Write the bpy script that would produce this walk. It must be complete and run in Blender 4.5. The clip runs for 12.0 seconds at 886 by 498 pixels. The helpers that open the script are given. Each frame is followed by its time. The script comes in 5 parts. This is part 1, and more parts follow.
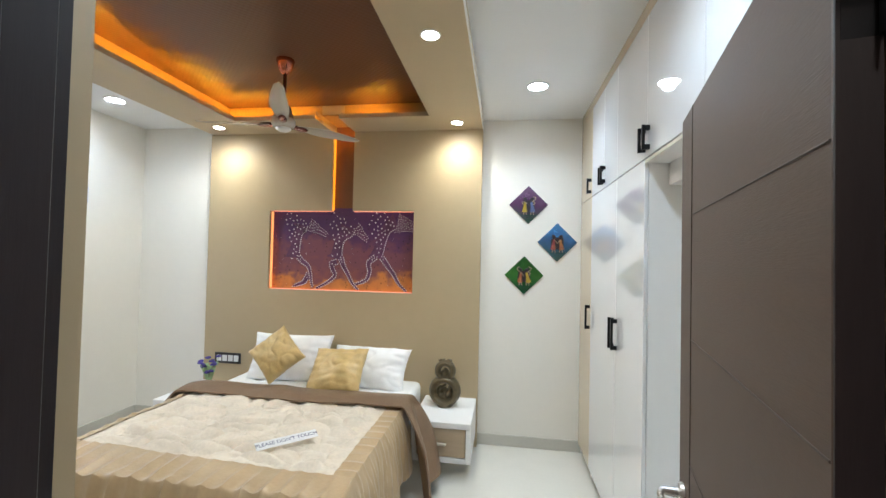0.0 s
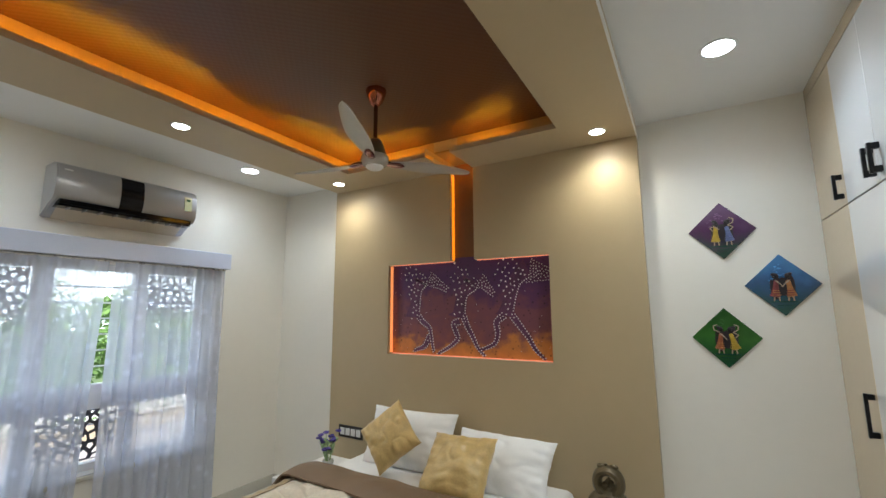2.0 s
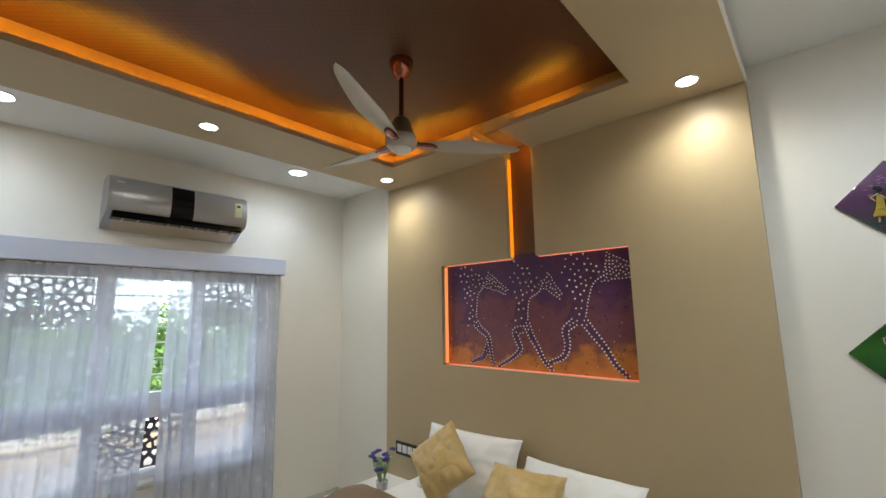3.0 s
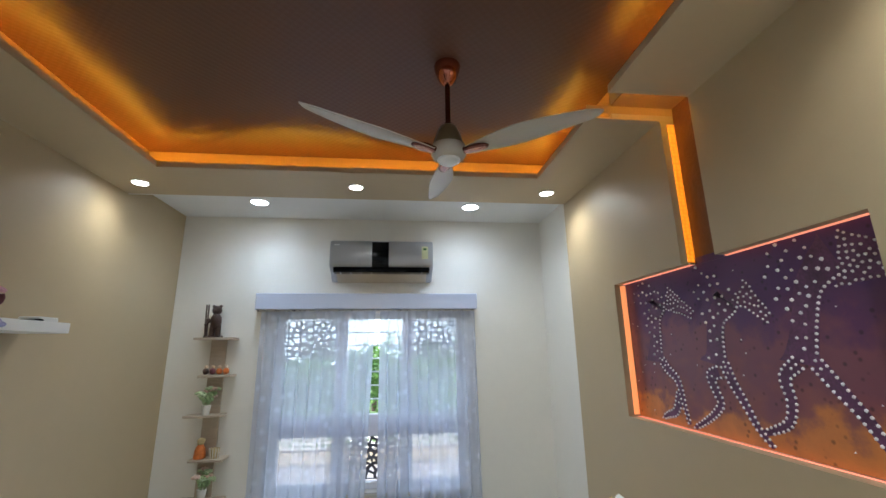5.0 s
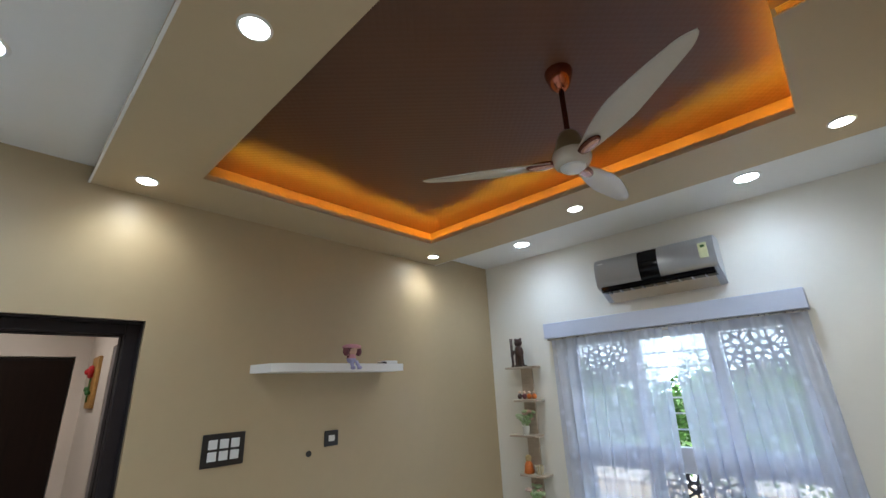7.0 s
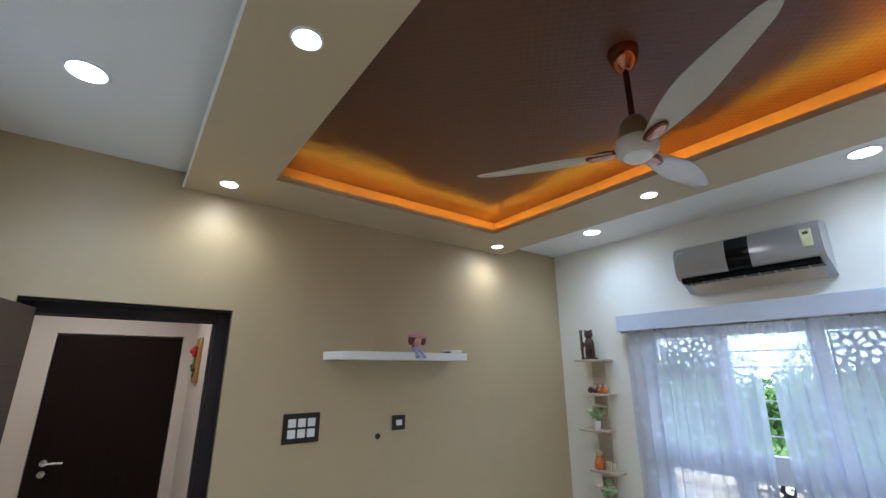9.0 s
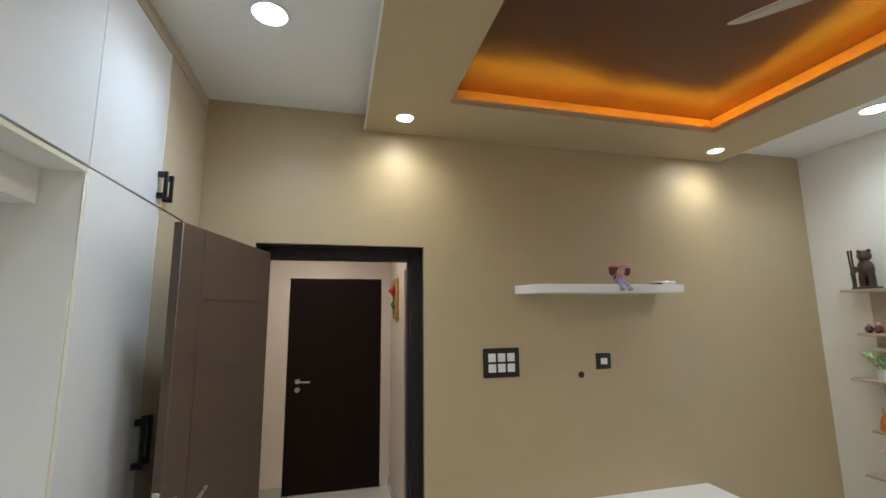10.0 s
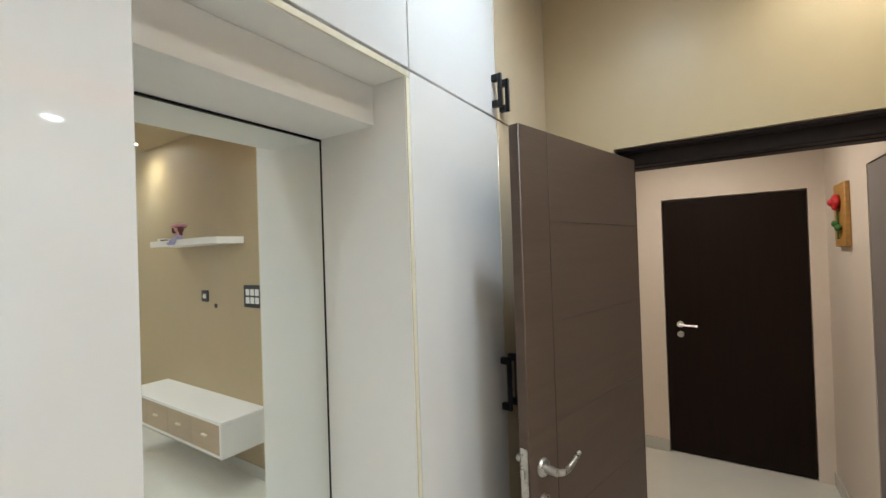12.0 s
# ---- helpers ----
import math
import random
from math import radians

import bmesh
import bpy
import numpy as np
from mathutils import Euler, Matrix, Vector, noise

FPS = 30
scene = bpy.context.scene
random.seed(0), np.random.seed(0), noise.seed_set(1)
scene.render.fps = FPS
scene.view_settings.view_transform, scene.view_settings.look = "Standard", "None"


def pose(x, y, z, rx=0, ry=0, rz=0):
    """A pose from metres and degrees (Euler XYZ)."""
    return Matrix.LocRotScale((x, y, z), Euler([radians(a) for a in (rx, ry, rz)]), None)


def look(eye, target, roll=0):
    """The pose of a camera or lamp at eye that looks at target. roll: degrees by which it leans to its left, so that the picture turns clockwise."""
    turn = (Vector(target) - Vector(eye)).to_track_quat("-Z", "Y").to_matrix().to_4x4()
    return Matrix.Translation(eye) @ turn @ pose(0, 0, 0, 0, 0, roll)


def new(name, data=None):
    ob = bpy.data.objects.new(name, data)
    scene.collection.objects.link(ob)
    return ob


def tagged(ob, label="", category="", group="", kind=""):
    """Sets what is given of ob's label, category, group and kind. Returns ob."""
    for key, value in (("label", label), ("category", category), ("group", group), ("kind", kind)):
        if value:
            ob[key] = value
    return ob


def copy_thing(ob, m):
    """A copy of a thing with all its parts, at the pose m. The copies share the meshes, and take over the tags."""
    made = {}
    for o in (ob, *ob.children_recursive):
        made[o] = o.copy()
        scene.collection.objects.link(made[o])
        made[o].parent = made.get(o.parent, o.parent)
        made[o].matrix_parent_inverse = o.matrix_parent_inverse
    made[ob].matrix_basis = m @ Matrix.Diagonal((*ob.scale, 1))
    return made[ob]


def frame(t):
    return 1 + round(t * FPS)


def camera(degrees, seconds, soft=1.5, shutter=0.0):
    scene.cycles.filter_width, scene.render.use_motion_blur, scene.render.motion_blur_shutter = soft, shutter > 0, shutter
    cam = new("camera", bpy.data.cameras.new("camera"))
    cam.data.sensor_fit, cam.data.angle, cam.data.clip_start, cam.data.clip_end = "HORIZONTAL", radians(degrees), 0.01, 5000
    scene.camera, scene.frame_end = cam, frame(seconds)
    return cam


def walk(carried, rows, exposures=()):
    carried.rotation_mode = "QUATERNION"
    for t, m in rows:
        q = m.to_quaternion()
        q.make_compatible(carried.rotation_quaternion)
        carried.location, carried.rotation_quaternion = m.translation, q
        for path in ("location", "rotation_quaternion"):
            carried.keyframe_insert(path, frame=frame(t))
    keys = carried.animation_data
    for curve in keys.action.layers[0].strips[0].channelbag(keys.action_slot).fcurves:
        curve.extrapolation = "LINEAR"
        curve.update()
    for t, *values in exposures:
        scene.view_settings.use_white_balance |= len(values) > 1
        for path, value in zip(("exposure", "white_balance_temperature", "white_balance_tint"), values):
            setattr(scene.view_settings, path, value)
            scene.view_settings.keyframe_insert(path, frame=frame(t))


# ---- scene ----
cam = camera(93.5, 12.0)
PATH = [
    (0, (0.088, -0.141, 1.629), (-0.197, 1.838, 1.677), 1.3),
    (0.5, (0.001, 0.101, 1.673), (-0.324, 2.064, 1.879), 0.2),
    (1, (-0.037, 0.312, 1.653), (-0.51, 2.249, 1.811), -0.0),
    (1.5, (0.014, 0.505, 1.665), (-0.723, 2.342, 1.956), 0.3),
    (2, (0.093, 0.671, 1.663), (-0.899, 2.383, 1.957), -0.3),
    (2.5, (0.049, 0.876, 1.67), (-1.066, 2.513, 1.945), -0.6),
    (3, (0.043, 1.148, 1.689), (-1.275, 2.621, 1.996), -0.8),
    (3.2, (0.089, 1.248, 1.692), (-1.328, 2.621, 2.018), -1.2),
    (4.8, (0.251, 2.092, 1.688), (-1.657, 2.467, 2.159), -0.8),
    (5, (0.251, 2.237, 1.687), (-1.681, 2.453, 2.158), -0.8),
    (5.5, (0.244, 2.517, 1.681), (-1.689, 2.339, 2.163), -1.3),
    (6, (0.168, 2.73, 1.679), (-1.663, 2.098, 2.176), -1.9),
    (6.5, (0.085, 2.943, 1.676), (-1.523, 1.868, 2.186), -2.2),
    (7, (0.069, 3.073, 1.674), (-1.323, 1.778, 2.296), -2.6),
    (7.2, (0.049, 3.116, 1.675), (-1.29, 1.798, 2.361), -2.2),
    (8.8, (0.012, 3.17, 1.732), (-1.211, 1.717, 2.359), -0.0),
    (9, (0.011, 3.129, 1.731), (-1.133, 1.585, 2.285), -0.2),
    (9.5, (0.012, 2.973, 1.699), (-0.872, 1.23, 2.124), -0.6),
    (10, (0.02, 2.785, 1.692), (-0.459, 0.866, 1.988), -0.6),
    (10.5, (0.011, 2.654, 1.686), (0.001, 0.666, 1.902), -1.3),
    (11, (-0.005, 2.457, 1.671), (0.559, 0.541, 1.781), 0.2),
    (11.5, (0.078, 2.294, 1.684), (0.807, 0.434, 1.782), -1.3),
    (12, (0.118, 2.207, 1.664), (1.219, 0.537, 1.684), -1.9),
]
EXPOSURES = [(t, e, k, 7) for t, e, k in ((0.0, 2.40, 5750), (0.5, 2.0, 5800), (1.0, 1.78, 5900), (2.0, 1.70, 6080), (3.0, 1.67, 6150), (5.0, 1.72, 5560), (6.0, 1.72, 5430), (7.0, 1.76, 5500), (9.0, 1.82, 5180), (9.5, 1.89, 5650), (10.0, 1.96, 5950), (11.0, 2.08, 6380), (12.0, 2.28, 6200))]
walk(cam, [(t, look(eye, target, roll)) for t, eye, target, roll in PATH], EXPOSURES)

# ---- world, sun, lamps ----
world = bpy.data.worlds.new("sky")
scene.world = world
world.use_nodes = True
wn = world.node_tree
bg = wn.nodes["Background"]
sky = wn.nodes.new("ShaderNodeTexSky")
sky.sky_type = "NISHITA"
sky.sun_disc = False
sky.sun_elevation = radians(50)
sky.sun_rotation = radians(128)
sky.air_density, sky.dust_density = 1.0, 4.0
wn.links.new(sky.outputs[0], bg.inputs[0])
bg.inputs[1].default_value = 0.15
sun = new("sun", bpy.data.lights.new("sun", "SUN"))
sun.data.energy, sun.data.angle, sun.data.color = 1.2, radians(14), (1.0, 0.96, 0.90)
sun.matrix_world = look((0, 0, 20), (-5.0, 4.0, 12.0))

# heights and planes of the room, metres
XW, XE, YN, YP, YS = -3.545, 0.773, 3.612, 3.535, 0.346
ZC, ZS, ZB = 2.885, 2.787, 2.945
WARM, COOL = (1.0, 0.94, 0.80), (0.80, 0.91, 1.0)
WARM_W, COOL_W, CORRIDOR_W = 9.8, 10.2, 11.0
AMBER = (1.0, 0.46, 0.018)


def spot(x, y, z, watts, colour, cone=150, size=0.05):
    ob = new("downlight_lamp", bpy.data.lights.new("downlight_lamp", "SPOT"))
    ob.data.energy, ob.data.color = watts, colour
    ob.data.spot_size, ob.data.spot_blend, ob.data.shadow_soft_size = radians(cone), 1.0, size
    ob.location = (x, y, z)
    return ob


WARM_SPOTS = [(-2.510, 0.547), (-2.486, 1.947), (-2.500, 3.307), (-0.319, 0.568), (-0.304, 1.950), (-0.316, 3.332)]
COOL_SPOTS = [(-3.113, 1.110), (-3.113, 2.854), (0.318, 1.148), (0.314, 2.885)]
for px, py in WARM_SPOTS:
    spot(px, py, ZS - 0.012, WARM_W * (0.57 if py < 1 else 1.06), WARM)
for px, py in COOL_SPOTS:
    spot(px, py, ZC - 0.012, COOL_W * (1.28 if px > 0 else 0.78), COOL)
# added lamp, out of view, that brightens the corridor
spot(0.25, -0.75, 2.66, CORRIDOR_W, (1.0, 0.86, 0.72))

# ---- materials ----


def mat(name, col, rough=0.5, metal=0.0, var=0.05, scale=6.0, bump=0.0, bscale=180.0, coat=0.0, stretch=(1, 1, 1), col2=None, spec=0.5, rvar=0.06):
    m = bpy.data.materials.new(name)
    m.use_nodes = True
    nt = m.node_tree
    b = nt.nodes["Principled BSDF"]
    tc = nt.nodes.new("ShaderNodeTexCoord")
    mp = nt.nodes.new("ShaderNodeMapping")
    mp.inputs["Scale"].default_value = stretch
    nt.links.new(tc.outputs["Object"], mp.inputs[0])
    n1 = nt.nodes.new("ShaderNodeTexNoise")
    n1.inputs["Scale"].default_value, n1.inputs["Detail"].default_value = scale, 5
    n2 = nt.nodes.new("ShaderNodeTexNoise")
    n2.inputs["Scale"].default_value, n2.inputs["Detail"].default_value = scale * 9, 3
    for n in (n1, n2):
        nt.links.new(mp.outputs[0], n.inputs[0])
    add = nt.nodes.new("ShaderNodeMix")
    add.data_type = "FLOAT"
    add.inputs[0].default_value = 0.4
    nt.links.new(n1.outputs[0], add.inputs[2])
    nt.links.new(n2.outputs[0], add.inputs[3])
    ramp = nt.nodes.new("ShaderNodeValToRGB")
    ramp.color_ramp.elements[0].position, ramp.color_ramp.elements[1].position = 0.32, 0.68
    lo = col2 if col2 else tuple(c * (1 - var) for c in col)
    hi = col if col2 else tuple(min(1, c * (1 + var)) for c in col)
    ramp.color_ramp.elements[0].color, ramp.color_ramp.elements[1].color = (*lo, 1), (*hi, 1)
    nt.links.new(add.outputs[0], ramp.inputs[0])
    nt.links.new(ramp.outputs[0], b.inputs["Base Color"])
    rr = nt.nodes.new("ShaderNodeMapRange")
    rr.inputs[3].default_value, rr.inputs[4].default_value = max(0, rough - rvar), min(1, rough + rvar)
    nt.links.new(add.outputs[0], rr.inputs[0])
    nt.links.new(rr.outputs[0], b.inputs["Roughness"])
    b.inputs["Metallic"].default_value = metal
    b.inputs["Specular IOR Level"].default_value = spec
    b.inputs["Coat Weight"].default_value = coat
    b.inputs["Coat Roughness"].default_value = 0.04
    if bump:
        n3 = nt.nodes.new("ShaderNodeTexNoise")
        n3.inputs["Scale"].default_value, n3.inputs["Detail"].default_value = bscale, 4
        nt.links.new(mp.outputs[0], n3.inputs[0])
        bp = nt.nodes.new("ShaderNodeBump")
        bp.inputs["Strength"].default_value, bp.inputs["Distance"].default_value = bump, 0.004
        nt.links.new(n3.outputs[0], bp.inputs["Height"])
        nt.links.new(bp.outputs[0], b.inputs["Normal"])
    return m


def glow(name, col, strength):
    m = bpy.data.materials.new(name)
    m.use_nodes = True
    b = m.node_tree.nodes["Principled BSDF"]
    b.inputs["Base Color"].default_value = (*col, 1)
    b.inputs["Emission Color"].default_value = (*col, 1)
    b.inputs["Emission Strength"].default_value = strength
    return m


M_WHITE = mat("white_wall_paint", (0.82, 0.79, 0.72), 0.55, var=0.015, scale=2, bump=0.05)
M_CEIL = mat("ceiling_paint", (0.80, 0.80, 0.79), 0.6, var=0.01, scale=2, bump=0.04)
M_BEIGE = mat("beige_wall_paint", (0.470, 0.372, 0.225), 0.42, var=0.025, scale=1.5, bump=0.08, bscale=240)
M_BOARD = mat("beige_ceiling_paint", (0.50, 0.40, 0.25), 0.5, var=0.02, scale=2, bump=0.05)
M_CORR = mat("corridor_paint", (0.74, 0.64, 0.55), 0.55, var=0.02, scale=2, bump=0.05)
M_FLOOR = mat("ivory_vitrified_tile", (0.72, 0.70, 0.63), 0.12, var=0.03, scale=5, coat=0.4)
M_SKIRT = mat("skirting_tile", (0.55, 0.53, 0.47), 0.25, var=0.04, scale=5)
M_LAM = mat("white_gloss_laminate", (0.78, 0.785, 0.79), 0.02, var=0.008, scale=3, coat=0.9, rvar=0.01)
M_CREAM = mat("cream_gloss_laminate", (0.60, 0.50, 0.36), 0.14, var=0.02, scale=3, coat=0.4)
M_MATT = mat("white_matt_laminate", (0.85, 0.845, 0.83), 0.35, var=0.012, scale=4)
M_EDGE = mat("cream_edge_band", (0.72, 0.68, 0.55), 0.3, var=0.02, scale=4)
M_BLACK = mat("matt_black_metal", (0.012, 0.012, 0.014), 0.35, metal=0.6, var=0.1, scale=30)
M_WENGE = mat("dark_wenge_laminate", (0.024, 0.018, 0.019), 0.5, spec=0.25, var=0.16, scale=3, stretch=(9, 9, 0.6), bump=0.08, bscale=60)
M_LEAF = mat("grey_brown_door_laminate", (0.096, 0.064, 0.047), 0.5, spec=0.35, var=0.13, scale=3, stretch=(0.8, 0.8, 12), bump=0.2, bscale=50)
M_FARDOOR = mat("dark_brown_door_laminate", (0.012, 0.0055, 0.0032), 0.55, spec=0.15, var=0.3, scale=3, stretch=(9, 9, 0.6), bump=0.2, bscale=60)
M_STEEL = mat("brushed_steel", (0.62, 0.60, 0.57), 0.28, metal=1.0, var=0.05, scale=30)
M_MIRROR = mat("mirror_silver", (0.92, 0.95, 0.93), 0.01, metal=1.0, var=0.0, scale=3, rvar=0.0)
M_PELMET = mat("lavender_white_pelmet", (0.57, 0.61, 0.75), 0.45, var=0.02, scale=5)
M_ACGREY = mat("silver_grey_plastic", (0.44, 0.44, 0.45), 0.28, metal=0.65, var=0.01, scale=5, rvar=0.0)
M_ACBLACK = mat("gloss_black_plastic", (0.004, 0.004, 0.005), 0.10, var=0.1, scale=6, spec=0.25, rvar=0.0)
M_PLASTIC = mat("white_plastic", (0.78, 0.78, 0.77), 0.3, var=0.015, scale=12)
M_SWITCH = mat("dark_switch_frame", (0.016, 0.013, 0.012), 0.35, var=0.15, scale=20)
M_COPPER = mat("polished_copper", (0.42, 0.15, 0.09), 0.09, metal=1.0, var=0.06, scale=20)
M_CUP = mat("olive_gold_enamel", (0.150, 0.115, 0.062), 0.30, metal=0.0, var=0.04, scale=8)
M_ROSECOP = mat("rose_copper", (0.60, 0.36, 0.31), 0.2, metal=0.8, var=0.05, scale=20)
M_DARKCOP = mat("dark_copper_rod", (0.16, 0.06, 0.045), 0.25, metal=0.9, var=0.1, scale=20)
M_FAN = mat("pearl_ivory_enamel", (0.50, 0.46, 0.39), 0.25, var=0.03, scale=8, coat=0.3)
M_SHEET = mat("white_cotton", (0.90, 0.90, 0.89), 0.75, var=0.02, scale=10, bump=0.35, bscale=320)
M_GOLD = mat("gold_satin", (0.60, 0.43, 0.175), 0.30, var=0.16, scale=9, bump=0.3, bscale=60, stretch=(1, 3, 1))
M_QUILT = mat("cream_quilt", (0.70, 0.62, 0.50), 0.5, var=0.12, scale=7, bump=0.4, bscale=90)
M_SATIN = mat("beige_satin_border", (0.47, 0.35, 0.21), 0.30, var=0.08, scale=3, stretch=(2, 2, 1), bump=0.4, bscale=40)
M_THROW = mat("brown_satin", (0.190, 0.122, 0.072), 0.45, var=0.12, scale=6, bump=0.3, bscale=300)
M_BRONZE = mat("aged_bronze_ceramic", (0.115, 0.088, 0.045), 0.38, metal=0.3, var=0.35, scale=25, bump=0.5, bscale=70)
M_WOODL = mat("pale_oak_laminate", (0.47, 0.39, 0.30), 0.45, var=0.14, scale=4, stretch=(1, 1, 9))
M_DRAWER = mat("beige_drawer_laminate", (0.47, 0.37, 0.255), 0.4, var=0.06, scale=4, stretch=(1, 1, 8))
M_BEAR = mat("dark_carved_wood", (0.050, 0.024, 0.016), 0.45, var=0.4, scale=30, bump=0.5, bscale=80)
M_PINK = mat("pink_cloth", (0.62, 0.30, 0.36), 0.8, var=0.12, scale=40, bump=0.4)
M_MAROON = mat("maroon_wool", (0.16, 0.05, 0.06), 0.85, var=0.2, scale=60, bump=0.5)
M_SKIN = mat("cloth_peach", (0.66, 0.42, 0.32), 0.8, var=0.08, scale=30)
M_LILAC = mat("lilac_cloth", (0.42, 0.42, 0.66), 0.8, var=0.15, scale=50, bump=0.3)
M_POT = mat("white_glazed_pot", (0.78, 0.77, 0.74), 0.2, var=0.02, scale=10)
M_PETAL = mat("pale_green_petals", (0.50, 0.62, 0.38), 0.7, var=0.25, scale=40)
M_PEACHP = mat("pale_pink_petals", (0.68, 0.50, 0.42), 0.7, var=0.2, scale=40)
M_VIOLET = mat("violet_petals", (0.085, 0.060, 0.30), 0.6, var=0.4, scale=40)
M_STEM = mat("pale_green_stems", (0.35, 0.48, 0.24), 0.6, var=0.25, scale=30)
M_ORANGE = mat("orange_painted_clay", (0.60, 0.17, 0.03), 0.5, var=0.25, scale=40)
M_BASKET = mat("straw_weave", (0.52, 0.42, 0.22), 0.7, var=0.3, scale=60, bump=0.6)
M_RED = mat("red_rose_petals", (0.50, 0.012, 0.015), 0.5, var=0.3, scale=40)
M_LEAFG = mat("dark_green_leaf", (0.035, 0.12, 0.02), 0.5, var=0.3, scale=40)
M_OCHRE = mat("ochre_wood_board", (0.42, 0.22, 0.055), 0.5, var=0.2, scale=10, stretch=(1, 1, 6))
M_FRAMEW = mat("white_window_frame", (0.78, 0.79, 0.82), 0.4, var=0.02, scale=8)
M_JALI = mat("grey_metal_screen", (0.085, 0.08, 0.09), 0.5, var=0.1, scale=30)
M_GRASS = mat("grass", (0.12, 0.19, 0.05), 0.9, var=0.4, scale=0.6, bump=0.5, bscale=30)
M_PAVE = mat("pale_concrete", (0.34, 0.31, 0.27), 0.85, var=0.15, scale=1.5, bump=0.4, bscale=40)
M_HAZE = glow("overcast_sky_haze", (0.82, 0.90, 1.0), 0.30)
M_LATTICE = mat("white_lattice_paint", (0.78, 0.77, 0.74), 0.7, var=0.05, scale=2, bump=0.2)
M_CWALL = mat("cream_boundary_wall", (0.52, 0.43, 0.30), 0.85, var=0.12, scale=1.5, bump=0.4, bscale=40)
M_TRUNK = mat("bark", (0.09, 0.065, 0.045), 0.9, var=0.4, scale=8, bump=0.8, bscale=30)
M_FOL = mat("foliage", (0.12, 0.23, 0.045), 0.6, var=0.55, scale=1.2)
M_PAPER = mat("white_card", (0.80, 0.80, 0.80), 0.6, var=0.02, scale=10)
M_INK = mat("dark_blue_ink", (0.03, 0.035, 0.12), 0.6, var=0.05, scale=10)
M_STUD = mat("pearl_studs", (0.92, 0.88, 0.90), 0.12, var=0.05, scale=30)
M_LEDW = glow("lamp_diffuser_warm", (1.0, 0.93, 0.80), 14)
M_LEDC = glow("lamp_diffuser_cool", (0.94, 0.97, 1.0), 14)
M_AMBER = glow("amber_led_tape", AMBER, 9.5)
# gold tone puts part of the amber glow into the cove's colour
M_COVE = mat("amber_lit_cove", (0.44, 0.29, 0.13), 0.5, var=0.05, scale=5)
M_ROSE = glow("rose_led_tape", (1.0, 0.30, 0.17), 0.30)
# emission that stands for LED light falling on the niche's left side
M_PEACHGLOW = glow("peach_niche_glow", (1.0, 0.33, 0.10), 0.27)


def sheer():
    m = bpy.data.materials.new("white_sheer_voile")
    m.use_nodes = True
    nt = m.node_tree
    nt.nodes.remove(nt.nodes["Principled BSDF"])
    out = nt.nodes["Material Output"]
    tr, tl, df = (nt.nodes.new("ShaderNodeBsdf" + k) for k in ("Transparent", "Translucent", "Diffuse"))
    tl.inputs[0].default_value = (0.76, 0.80, 0.92, 1)
    df.inputs[0].default_value = (0.68, 0.72, 0.84, 1)
    a, b = nt.nodes.new("ShaderNodeMixShader"), nt.nodes.new("ShaderNodeMixShader")
    a.inputs[0].default_value = 0.5
    nt.links.new(tl.outputs[0], a.inputs[1])
    nt.links.new(df.outputs[0], a.inputs[2])
    tc = nt.nodes.new("ShaderNodeTexCoord")
    # small embroidered sprigs, a little denser than the voile
    vo = nt.nodes.new("ShaderNodeTexVoronoi")
    vo.inputs["Scale"].default_value = 9
    nz = nt.nodes.new("ShaderNodeTexNoise")
    nz.inputs["Scale"].default_value, nz.inputs["Detail"].default_value = 7, 4
    nt.links.new(tc.outputs["Object"], vo.inputs[0])
    nt.links.new(tc.outputs["Object"], nz.inputs[0])
    r1 = nt.nodes.new("ShaderNodeMapRange")
    r1.inputs[1].default_value, r1.inputs[2].default_value = 0.08, 0.30
    r1.inputs[3].default_value, r1.inputs[4].default_value = 0.87, 0.72
    nt.links.new(vo.outputs["Distance"], r1.inputs[0])
    r2 = nt.nodes.new("ShaderNodeMapRange")
    r2.inputs[3].default_value, r2.inputs[4].default_value = 0.85, 1.15
    nt.links.new(nz.outputs[0], r2.inputs[0])
    mu = nt.nodes.new("ShaderNodeMath")
    mu.operation, mu.use_clamp = "MULTIPLY", True
    nt.links.new(r1.outputs[0], mu.inputs[0])
    nt.links.new(r2.outputs[0], mu.inputs[1])
    nt.links.new(mu.outputs[0], b.inputs[0])
    nt.links.new(tr.outputs[0], b.inputs[1])
    nt.links.new(a.outputs[0], b.inputs[2])
    nt.links.new(b.outputs[0], out.inputs[0])
    return m


def wallpaper(name="brown_embossed_paper", col=(0.108, 0.042, 0.018)):
    """Embossed ceiling paper with a lattice of small lozenges."""
    m = mat(name, col, 0.42, var=0.06, scale=3, spec=0.5)
    nt = m.node_tree
    b = nt.nodes["Principled BSDF"]
    tc = nt.nodes.new("ShaderNodeTexCoord")
    mp = nt.nodes.new("ShaderNodeMapping")
    mp.inputs["Rotation"].default_value = (0, 0, radians(45))
    mp.inputs["Scale"].default_value = (36, 36, 36)
    nt.links.new(tc.outputs["Object"], mp.inputs[0])
    ch = nt.nodes.new("ShaderNodeTexVoronoi")
    ch.inputs["Randomness"].default_value, ch.inputs["Scale"].default_value = 0.0, 1.0
    nt.links.new(mp.outputs[0], ch.inputs[0])
    bp = nt.nodes.new("ShaderNodeBump")
    bp.inputs["Strength"].default_value, bp.inputs["Distance"].default_value = 0.35, 0.004
    nt.links.new(ch.outputs["Distance"], bp.inputs["Height"])
    nt.links.new(bp.outputs[0], b.inputs["Normal"])
    return m


